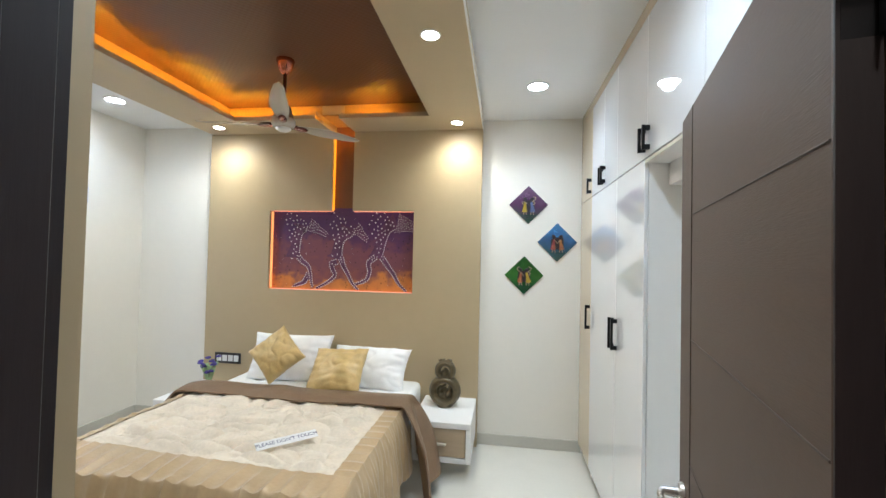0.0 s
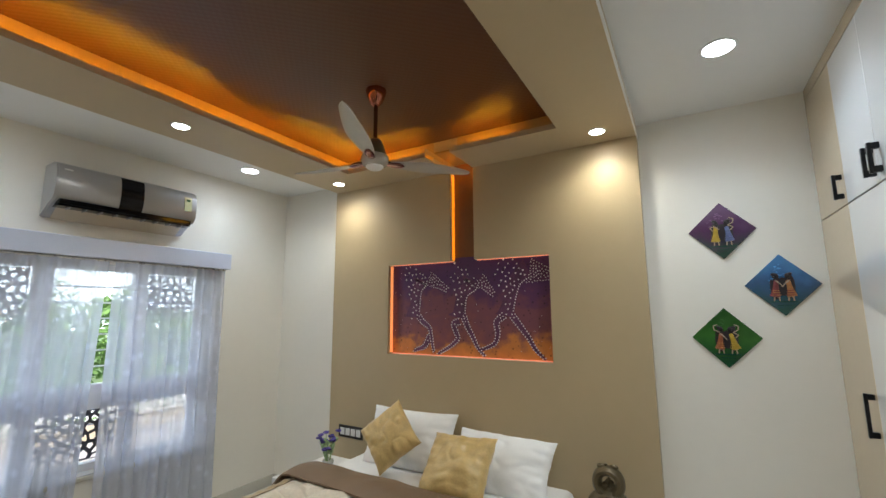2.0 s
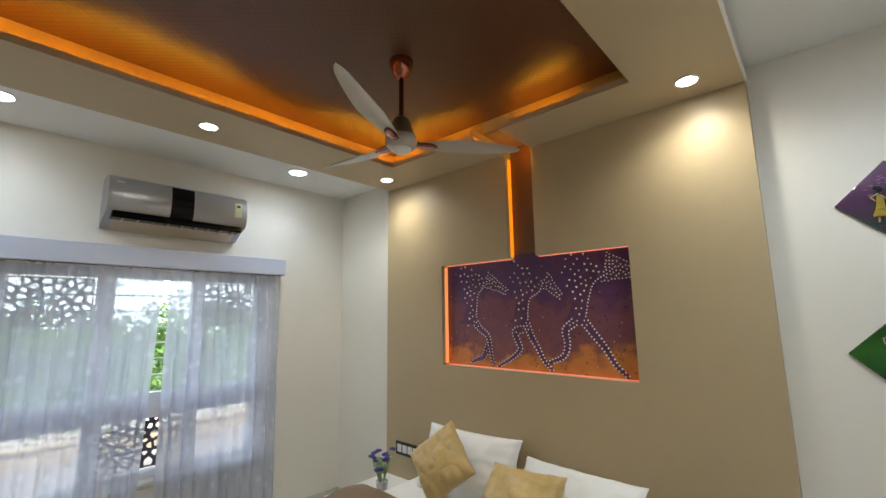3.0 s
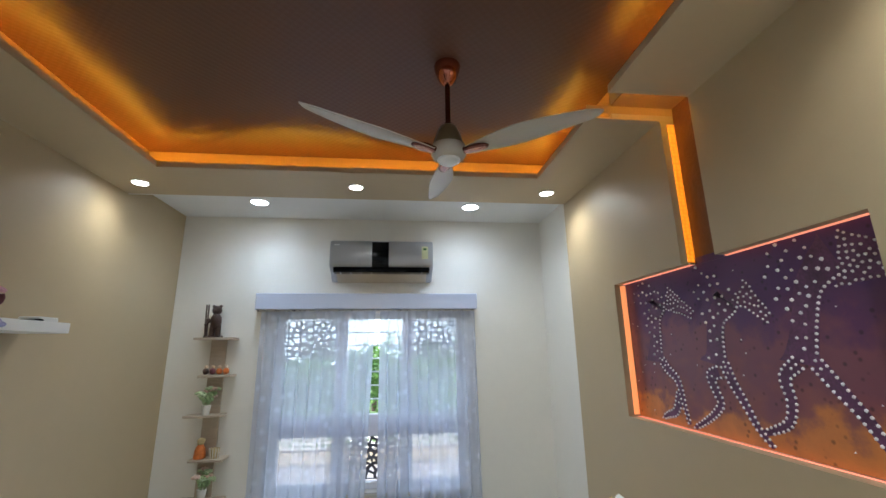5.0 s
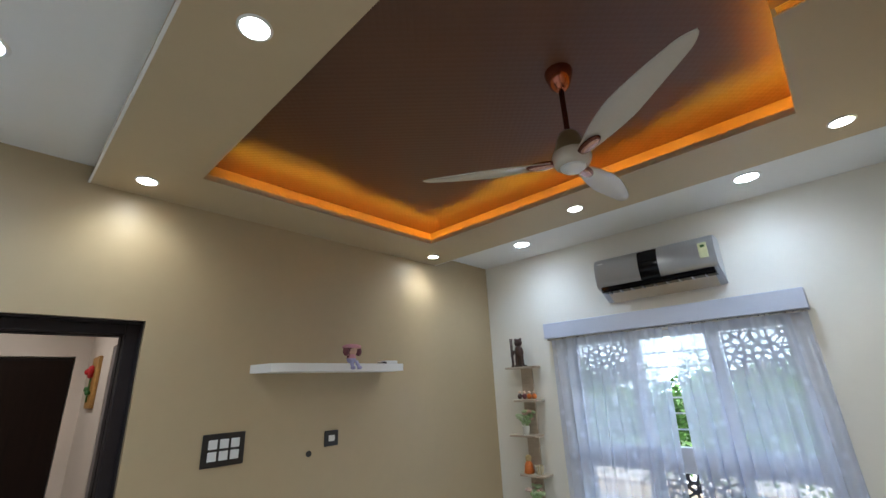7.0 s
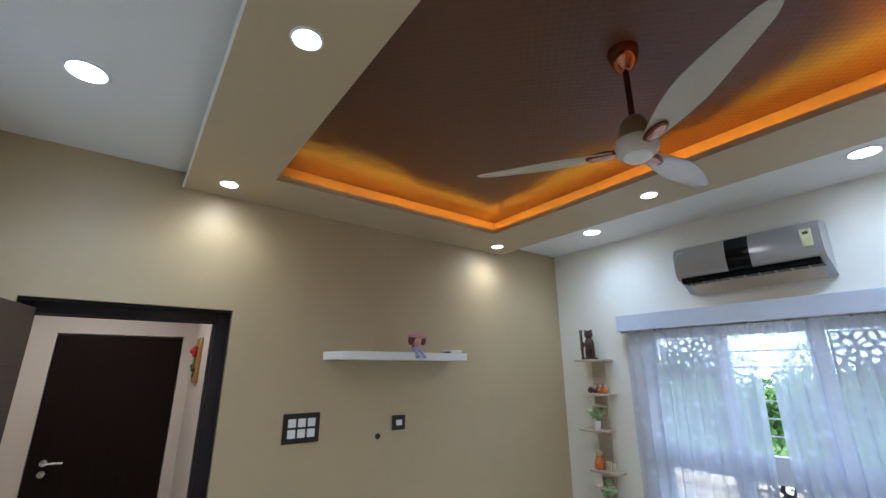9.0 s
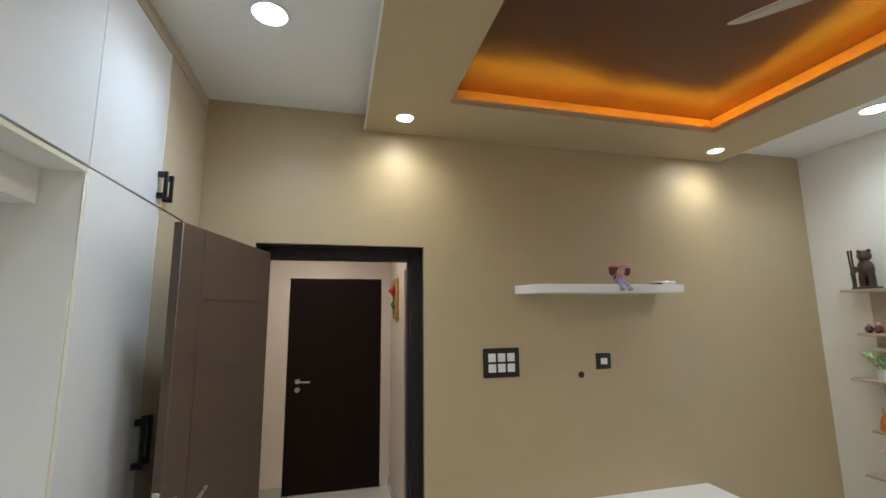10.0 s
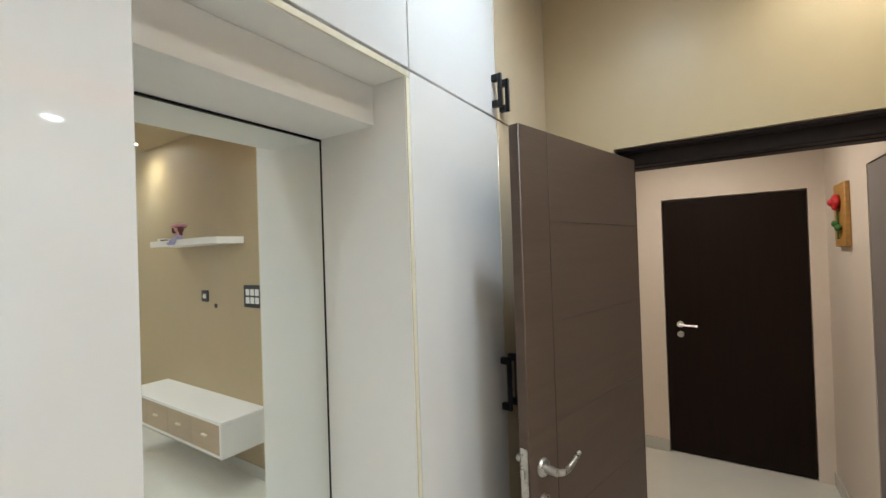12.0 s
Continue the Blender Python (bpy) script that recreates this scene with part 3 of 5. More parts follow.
def wardrobe_unit(tone, y0, y1, loft, handles_low, handles_top, loft_y0=None):
    m = M_LAM if tone == "white" else M_CREAM
    words = "tall glossy white wardrobe unit with loft doors" if tone == "white" else "narrow cream laminate wardrobe end unit"
    ob = thing("wardrobe_unit", (1.09, (y0 + y1) / 2, 0), words, "wardrobe", "wardrobe wall")
    for a, b in ((y0 + 0.001, y0 + 0.018), (y1 - 0.018, y1 - 0.001)):
        part("side_panel", box(XE + 0.002, XB - 0.01, a, b, 0, WL + 0.004, 0), M_MATT, ob)
    part("back_panel", box(XB - 0.02, XB - 0.011, y0 + 0.0185, y1 - 0.0185, 0, WL + 0.004, 0), M_MATT, ob)
    for z in (WT + 0.001, WL - 0.012):
        part("deck", box(XE + 0.002, XB - 0.0205, y0 + 0.0185, y1 - 0.0185, z, z + 0.016, 0), M_MATT, ob)
    part("plinth", box(XE + 0.03, XE + 0.045, y0 + 0.018, y1 - 0.018, 0, WB, 0), M_CREAM, ob, "cream plinth board")
    low = part("door", box(XE - 0.018, XE, y0 + 0.0015, y1 - 0.0015, WB, WT, 0.0015), m, ob)
    for y in handles_low:
        handle(low, y, 1.118, 1.302)
    edges = [loft_y0 or y0, *loft, y1]
    for a, b in zip(edges, edges[1:]):
        top = part("loft_door", box(XE - 0.018, XE, a + 0.0015, b - 0.0015, WT + 0.006, WL, 0.0015), m, ob)
        for y in handles_top:
            if a < y < b:
                handle(top, y, 2.160, 2.278)
    return ob


N0, N1, NL = 1.370, 1.968, 1.938      # dressing niche sides and the loft seam above it
wardrobe_unit("cream", 0.350, 0.866, [], [0.838], [0.836])
wardrobe_unit("white", 0.866, N0, [], [0.898], [0.896])
wardrobe_unit("white", N1, 2.462, [], [2.428], [1.965], NL)
wardrobe_unit("white", 2.462, 3.165, [2.790], [2.496], [2.758, 2.822])
wardrobe_unit("cream", 3.165, 3.606, [], [3.200], [3.200])
solo("wardrobe_fascia", box(XE - 0.018, XE + 0.02, 0.350, 3.606, WL + 0.006, ZC, 0.001), M_CREAM, (XE, 2, WL), "cream strip closing wardrobe tops to ceiling", "wardrobe")

MX = 1.076
dress = thing("dressing_niche", (1.0, (N0 + N1) / 2, 0), "white recessed dressing niche with a tall mirror", "wardrobe", "wardrobe wall")
NI0, NI1 = N0 + 0.015, N1 - 0.0005
part("back_panel", box(MX + 0.008, XB - 0.01, N0 + 0.001, N1 - 0.001, 0, WT, 0), M_MATT, dress)
part("side_panel", box(XE - 0.014, MX, N0 + 0.001, NI0, 0.0, WT - 0.002, 0.001), M_MATT, dress)
part("edge_band", box(XE - 0.019, XE - 0.0145, N0 + 0.002, NI0 - 0.0005, 0.08, WT - 0.02, 0.001), M_EDGE, dress, "cream edge band")
part("edge_band", box(XE - 0.019, XE - 0.0145, N0 + 0.002, N1 - 0.002, WT - 0.018, WT - 0.002, 0.001), M_EDGE, dress, "cream edge band")
part("top_panel", box(XE - 0.014, MX, NI0, NI1, WT - 0.018, WT - 0.002, 0.001), M_MATT, dress)
part("light_box", box(0.865, MX, NI0 + 0.0005, NI1 - 0.0005, 2.006, WT - 0.019, 0.001), M_MATT, dress, "boxed white light pelmet")
part("mirror", box(MX, MX + 0.006, NI0 + 0.0005, NI1 - 0.0005, 0.45, 2.000, 0.0008), M_MIRROR, dress, "clear wall mirror")
part("mirror_channel", boxes([(MX - 0.004, MX + 0.007, NI0 + 0.0005, NI1 - 0.0005, 2.000, 2.0055), (MX - 0.003, MX + 0.0065, NI0 + 0.0002, NI0 + 0.0020, 0.45, 2.000), (MX - 0.003, MX + 0.0065, NI1 - 0.0020, NI1 - 0.0002, 0.45, 2.000)]), M_BLACK, dress, "thin dark mirror edge")
part("counter", box(XE - 0.014, MX + 0.006, NI0 + 0.0005, NI1 - 0.0005, 0.43, 0.449, 0.002), M_MATT, dress)
part("counter_front", box(XE - 0.018, XE, NI0, NI1, 0.08, 0.428, 0.0015), M_LAM, dress)
loft = part("loft_door", box(XE - 0.018, XE, N0 + 0.0015, NL - 0.0015, WT + 0.006, WL, 0.0015), M_LAM, dress)
handle(loft, 1.906, 2.160, 2.278)

# ---- cove lighting: tape laid loosely along the cove wall, rising and sagging ----
def tape(p, q, seed):
    p, q = Vector(p), Vector(q)
    n = max(4, int((q - p).length / 0.05))
    side = (q - p).normalized().cross(Vector((0, 0, 1)))
    rows = []
    bm = bmesh.new()
    for i in range(n + 1):
        c = p.lerp(q, i / n)
        w = noise.noise((c.x * 1.9 + seed, c.y * 1.9, seed * 1.7)) + 0.4 * noise.noise((c.x * 6 + seed, c.y * 6, seed))
        c = c + side * 0.030 * max(-0.85, min(0.85, 1.6 * w))
        rows.append([bm.verts.new(c + side * a * 0.005 + Vector((0, 0, b * 0.005))) for a, b in ((-1, -1), (1, -1), (1, 1), (-1, 1))])
    for r0, r1 in zip(rows, rows[1:]):
        for k in range(4):
            bm.faces.new((r0[k], r0[(k + 1) % 4], r1[(k + 1) % 4], r1[k]))
    bm.faces.new(rows[0])
    bm.faces.new(rows[-1][::-1])
    return bm


ZT, OFF = ZS + 0.0125, 0.050
for k, (p, q) in enumerate((((TX0 - OFF, TY0 - 0.09, ZT), (TX0 - OFF, TY1 + 0.10, ZT)), ((TX0 - 0.06, TY0 - OFF, ZT), (TX1 - 0.12, TY0 - OFF, ZT)),
                            ((TX0 - 0.06, TY1 + OFF, ZT), (SX0 - 0.06, TY1 + OFF, ZT)), ((SX1 + 0.06, TY1 + OFF, ZT), (-0.86, TY1 + OFF, ZT)))):
    solo("led_strip", tape(p, q, k), M_AMBER, p, "amber LED tape lying in the ceiling cove", "light", "cove lights")
# emissive sheet standing for the LED-lit textured side of the channel
solo("led_strip", box(SX0 + 0.0005, SX0 + 0.004, YP + 0.034, YN - 0.006, NZ1 + 0.01, ZS - 0.02, 0), M_AMBERCH, (SX0, YP, NZ1), "amber glow strip lining the wall channel", "light", "channel lights")
# same ceiling paper, painted lighter where the tape lights it
solo("slot_ceiling", box(SX0 + 0.0005, SX1 - 0.0005, TY1 + CV, YN, ZS + 0.070, ZS + 0.077, 0), M_SLOT, (SX0, YP, ZS), "ceiling slot paper, lighter gold for its lit look", "trim", kind="structure")
solo("led_strip", box(SX1 - 0.008, SX1 - 0.0035, TY1 + 0.14, YN - 0.01, ZS + 0.012, ZS + 0.022, 0), M_AMBER, (SX0, YP, ZS), "amber glow strip lining the wall channel", "light", "channel lights")
solo("channel_back", box(SX0, SX1, YN - 0.004, YN - 0.001, NZ1, ZS + 0.069, 0), mat("amber_brown_paper", (0.20, 0.08, 0.027), 0.4, var=0.1, scale=8, bump=0.5, bscale=60), (SX0, YN, NZ1), "brown papered back of the wall channel", "trim", kind="structure")
# wide emissive band in place of the lit left return
solo("led_strip", box(NX0 + 0.0005, NX0 + 0.004, YP + 0.034, YN - 0.012, NZ0 + 0.01, NZ1 - 0.01, 0), M_PEACHGLOW, (NX0, YP, NZ0), "warm glowing band for the lit niche side", "light", "niche lights")
solo("led_strip", box(NX0 + 0.01, SX0, YP + 0.045, YN - 0.02, NZ1 - 0.004, NZ1 - 0.0005, 0), M_ROSE, (NX0, YP, NZ1), "rosy LED tape inside the picture niche", "light", "niche lights")
solo("led_strip", box(SX1, NX1 - 0.01, YP + 0.045, YN - 0.02, NZ1 - 0.004, NZ1 - 0.0005, 0), M_ROSE, (SX1, YP, NZ1), "rosy LED tape inside the picture niche", "light", "niche lights")
solo("led_strip", box(NX0 + 0.01, NX1 - 0.01, YP + 0.05, YN - 0.02, NZ0 + 0.0005, NZ0 + 0.004, 0), M_ROSE, (NX0, YP, NZ0), "rosy LED tape inside the picture niche", "light", "niche lights")

# ---- downlights ----
def downlight(at, m, label, k=1.0):
    ob = thing("downlight", at, label, "ceiling light", "recessed downlights")
    x, y, z = at
    part("rim", lathe([*[(r * k, h) for r, h in ((0.056, 0.004), (0.070, 0.002), (0.074, -0.003), (0.070, -0.007), (0.062, -0.008), (0.056, -0.004))]], at, 32), M_PLASTIC, ob, "white trim ring")
    part("diffuser", lathe([*[(r * k, h) for r, h in ((0.061, 0.001), (0.061, -0.006), (0.030, -0.0065), (0.004, -0.007))]], at, 32), m, ob, "bright round diffuser")
    return ob


first = None
for px, py in WARM_SPOTS:
    first = copy_thing(first, Matrix.Translation((px, py, ZS))) if first else downlight((px, py, ZS), M_LEDW, "round recessed warm downlight in the soffit", 0.74)
first = None
for px, py in COOL_SPOTS:
    first = copy_thing(first, Matrix.Translation((px, py, ZC))) if first else downlight((px, py, ZC), M_LEDC, "round recessed white downlight in the ceiling", 1.1)
# fitting for the added corridor lamp, never in view
downlight((0.25, -0.75, 2.8), M_LEDW, "unseen round downlight added to light the corridor")

# ---- ceiling fan ----
FX, FYC = -1.385, 2.450
fan = thing("ceiling_fan", (FX, FYC, ZB), "ivory three-blade ceiling fan with copper fittings", "fan")
part("canopy", lathe([(0.058, 0), (0.060, -0.008), (0.055, -0.03), (0.040, -0.075), (0.022, -0.095), (0.016, -0.10)], (FX, FYC, ZB), 32), M_COPPER, fan, "polished copper ceiling cup")
part("rod", rod((FX, FYC, ZB - 0.095), (FX, FYC, 2.628), 0.0115, 16), M_DARKCOP, fan, "dark copper down rod")
part("upper_cup", lathe([(0.018, 0.0), (0.030, -0.004), (0.040, -0.014), (0.049, -0.036), (0.058, -0.066), (0.067, -0.090), (0.069, -0.0985)], (FX, FYC, 2.642), 40), M_CUP, fan)
part("motor", lathe([(0.068, 0.0), (0.074, -0.003), (0.078, -0.016), (0.077, -0.038), (0.068, -0.056), (0.050, -0.064)], (FX, FYC, 2.544), 40), M_FAN, fan)
part("bottom_cap", lathe([(0.050, 0.0), (0.048, -0.008), (0.034, -0.018), (0.010, -0.022)], (FX, FYC, 2.480), 32), M_PLASTIC, fan, "white domed bottom cap")


def blade(u, v):
    u = 1 - (1 - u) ** 1.6          # closer rows towards the rounded tip
    r = 0.085 + u * 0.550
    w = 0.026 + 0.033 * math.sin(min(1.0, u / 0.50) * math.pi / 2) - 0.038 * max(0.0, (u - 0.42) / 0.58) ** 1.35
    if u > 0.90:
        w *= max(0.02, math.sqrt(max(0.0, 1 - ((u - 0.90) / 0.10) ** 2)))
    s = (v - 0.5) * 2
    return (r, s * w - 0.012 * math.sin(u * math.pi), -0.20 * s * w + 0.006 * (1 - s * s) + 0.030 * u)


for ang in (-63, 58, 182):
    m4 = pose(FX, FYC, 2.508, 0, 0, ang)
    bm = grid(blade, 36, 8, 0.004)
    bmesh.ops.transform(bm, matrix=m4, verts=bm.verts)
    bl = part("blade", bm, M_FAN, fan)
    arm = ball((0.118, 0.0, 0.000), 0.066, 1.0, 0.44, 0.22, 3)
    bmesh.ops.transform(arm, matrix=m4, verts=arm.verts)
    part("blade_iron", arm, M_DARKCOP, bl, "oval dark copper blade bracket")
    inl = ball((0.119, 0.0, -0.008), 0.056, 1.0, 0.38, 0.17, 2)
    bmesh.ops.transform(inl, matrix=m4, verts=inl.verts)
    part("inlay", inl, M_ROSECOP, bl, "rose copper inlay")

# ---- picture in the niche: print with rows of pearl studs ----
AX, AZ = NX0, NZ0
print_board = solo("art_print", box(NX0 + 0.004, NX1 - 0.004, YN - 0.008, YN - 0.002, NZ0 + 0.004, NZ1 - 0.001, 0), M_ART, (NX0, YN - 0.008, NZ0), "purple and orange print filling the lit niche", "picture")
# the print carries on up into the channel mouth
solo("art_tab", box(SX0 + 0.002, SX1 - 0.002, YN - 0.0095, YN - 0.0045, NZ1 - 0.003, NZ1 + 0.03, 0), M_ART, (NX0, YN - 0.0095, NZ0), "purple print edge reaching into the channel", "picture")
NW, NH = NX1 - NX0, NZ1 - NZ0
rng = random.Random(7)
studs = []
near = {}


def add_stud(x, z, gap, r):
    """Keeps a stud only where none stands closer than the gap."""
    if not (0.012 < x < NW - 0.012 and 0.010 < z < NH - 0.010):
        return
    i, j = int(x / 0.045), int(z / 0.045)
    for a in (i - 1, i, i + 1):
        for b in (j - 1, j, j + 1):
            for ox, oz in near.get((a, b), ()):
                if (ox - x) ** 2 + (oz - z) ** 2 < gap * gap:
                    return
    near.setdefault((i, j), []).append((x, z))
    studs.append((x, z, r))


def sweep(points, steps=10):
    """Smooth curve through a few points of the niche, in metres."""
    p = [Vector((u * NW, v * NH)) for u, v in points]
    p = [2 * p[0] - p[1], *p, 2 * p[-1] - p[-2]]
    out = []
    for a, b, c, d in zip(p, p[1:], p[2:], p[3:]):
        for k in range(steps):
            t = k / steps
            out.append(0.5 * (2 * b + (c - a) * t + (2 * a - 5 * b + 4 * c - d) * t * t + (3 * b - a - 3 * c + d) * t ** 3))
    return out + [p[-2]]


def stud_row(points, gap, r, half=0.0, half_end=0.0):
    """One row along a curve, or two rows either side of it."""
    line = sweep(points, 40)
    for k, (a, b) in enumerate(zip(line, line[1:])):
        w = half + (half_end - half) * k / len(line)
        n = Vector((a.y - b.y, b.x - a.x)).normalized() * w
        for s in ((1, -1) if half else (0,)):
            add_stud(a.x + n.x * s, a.y + n.y * s, gap, r)


def stud_field(curve, reach, head, head_width):
    """Studs crowd along the curve and thin out behind it; a dense wedge caps it."""
    stud_row(curve, 0.0195, 0.0060)
    line = sweep(curve, 10)
    a, b = (Vector((u * NW, v * NH)) for u, v in head)
    across = Vector((a.y - b.y, b.x - a.x)).normalized()
    for s in (1, -1):
        for k in range(60):
            p = a.lerp(b, k / 59) + across * s * head_width * (1 - 0.68 * k / 59)
            add_stud(p.x + rng.uniform(-0.004, 0.004), p.y + rng.uniform(-0.004, 0.004), 0.0180, 0.0050)
    for k in range(2600):
        t, q = rng.random(), rng.uniform(-1, 1)
        p = a.lerp(b, t) + across * q * head_width * (1 - 0.68 * t)
        add_stud(p.x, p.y, 0.0180, 0.0054)
    for k in range(9000):
        m = rng.choice(line)
        d = rng.random() ** 1.15
        x, z = m.x - d * reach * (0.7 + 0.3 * math.sin(m.y * 14)), m.y + rng.uniform(-0.02, 0.02) + 0.16 * d * max(0.0, (m.y - 0.30) / 0.25)
        add_stud(x, z, 0.0285 + 0.013 * d, rng.choice((0.0060, 0.0068, 0.0076)))


CURVES = [
    ([(.25, .80), (.24, .745), (.212, .69), (.203, .58), (.198, .49), (.195, .40)], 0.20, ((.262, .835), (.392, .70)), 0.056),
    ([(.59, .76), (.57, .69), (.52, .63), (.506, .54), (.502, .44), (.496, .385)], 0.21, ((.592, .80), (.680, .635)), 0.050),
    ([(.89, .80), (.855, .77), (.825, .72), (.803, .60), (.787, .47), (.782, .41)], 0.20, ((.88, .86), (1.02, .80)), 0.085)]
BRANCHES = [
    [(.195, .41), (.222, .355), (.263, .30), (.278, .22), (.287, .116), (.300, .03)], [(.272, .21), (.237, .096), (.19, .06), (.16, .035)],
    [(.496, .40), (.518, .30), (.548, .205), (.578, .10), (.620, .015)], [(.466, .36), (.430, .335), (.444, .25), (.455, .185), (.418, .116), (.363, .055), (.325, .02)],
    [(.782, .42), (.826, .31), (.863, .22), (.900, .103), (.950, .012)], [(.733, .425), (.690, .356), (.696, .25), (.678, .15), (.622, .096), (.585, .075)]]
for pts in BRANCHES:
    stud_row(pts, 0.0205, 0.0060, 0.024, 0.008)
    line = sweep(pts, 12)
    for k in range(700):
        i = rng.randrange(len(line))
        w = 0.022 * (1 - 0.6 * i / len(line))
        add_stud(line[i].x + rng.uniform(-w, w), line[i].y + rng.uniform(-w, w), 0.0230, 0.0056)
for row in CURVES:
    stud_field(*row)
for k in range(60):
    add_stud(rng.uniform(0.03, NW), rng.uniform(0.03, NH), 0.043, 0.0028)
M_SHAPE = mat("dark_purple_ink", (0.125, 0.045, 0.110), 0.4, var=0.45, scale=11)


def strip(line, left, right, y):
    """Flat ribbon of ink along a line of the niche, left and right of it by the widths given."""
    bm = bmesh.new()
    rows = []
    for k, c in enumerate(line):
        d = (line[min(k + 1, len(line) - 1)] - line[max(k - 1, 0)]).normalized()
        n, t = Vector((d.y, -d.x)), k / (len(line) - 1)
        clip = [Vector((min(NW - 0.006, max(0.006, p.x)), min(NH - 0.004, max(0.006, p.y)))) for p in (c + n * left(t), c - n * right(t))]
        rows.append([bm.verts.new((NX0 + p.x, y, NZ0 + p.y)) for p in clip])
    for p, q in zip(rows, rows[1:]):
        bm.faces.new((p[0], q[0], q[1], p[1]))
    return bm


for i, (curve, reach, head, head_width) in enumerate(CURVES):
    y = YN - 0.0088
    a, b = (Vector((u * NW, v * NH)) for u, v in head)
    pieces = [strip(sweep(curve, 8), lambda t: reach * (0.75 - 0.30 * math.sin(t * 3.0)), lambda t: 0.008, y), strip([a.lerp(b, k / 8) for k in range(9)], lambda t: head_width * (1.05 - 0.68 * t), lambda t: head_width * (1.05 - 0.68 * t), y - 0.0006)]
    for k, pts in enumerate(BRANCHES[2 * i:2 * i + 2]):
        pieces.append(strip(sweep(pts, 8), lambda t: 0.030 - 0.020 * t, lambda t: 0.030 - 0.020 * t, y - 0.0012 - 0.0006 * k))
    part("printed_animal", join(*pieces), M_SHAPE, print_board, "dark purple galloping animal in the print")
bm = bmesh.new()
for x, z, r in studs:
    bmesh.ops.create_icosphere(bm, subdivisions=1, radius=r, matrix=Matrix.Translation((NX0 + x, YN - 0.0105, NZ0 + z)))
tagged(part("pearl_studs", bm, M_STUD, print_board, "white pearl studs set in sweeping curves"), kind="stuff")

# ---- diamond plaques ----
PLAQUES = [
    (0.304, 2.124, (0.15, 0.085, 0.165), (0.02, 0.06, 0.05), (0.085, 0.035, 0.10), "violet"),
    (0.556, 1.796, (0.055, 0.20, 0.45), (0.02, 0.075, 0.06), (0.03, 0.09, 0.20), "blue"),
    (0.275, 1.502, (0.025, 0.085, 0.02), (0.015, 0.07, 0.03), (0.045, 0.15, 0.03), "green")]
M_FIG = {"yellow": mat("yellow_enamel", (0.40, 0.28, 0.03), 0.3, var=0.2, scale=60), "orange": mat("orange_enamel", (0.36, 0.16, 0.05), 0.3, var=0.3, scale=60), "red": mat("brick_enamel", (0.28, 0.09, 0.04), 0.3, var=0.3, scale=60)}
M_FIGDARK = mat("dark_enamel", (0.02, 0.015, 0.02), 0.3, var=0.2, scale=40)
M_FIG["blue"] = mat("slate_blue_enamel", (0.10, 0.13, 0.28), 0.3, var=0.3, scale=60)
M_FIG["maroon"] = mat("maroon_enamel", (0.20, 0.04, 0.05), 0.3, var=0.3, scale=60)
M_PALE = mat("pale_clay_glaze", (0.38, 0.30, 0.22), 0.25, var=0.2, scale=60, coat=0.6)
M_TEAL = mat("dark_teal_glaze", (0.012, 0.065, 0.05), 0.15, var=0.3, scale=40, coat=0.8)
RAISED = [(0.000, 0.030), (0.026, 0.044), (0.030, 0.066), (0.008, 0.074)]
ELBOW = [(0.002, 0.030), (0.027, 0.018), (0.012, 0.000)]
REACH = [(0.000, 0.024), (-0.020, 0.006), (-0.032, -0.012)]
FORMS = {"violet": (("yellow", "yellow", 4, (ELBOW, REACH[:2])), ("blue", "blue", -8, (RAISED, ELBOW))),
         "blue": (("maroon", "orange", 8, (REACH,)), ("orange", "maroon", -8, (REACH,))),
         "green": (("red", "orange", 8, (RAISED, REACH)), ("yellow", "yellow", -14, (RAISED, ELBOW)))}
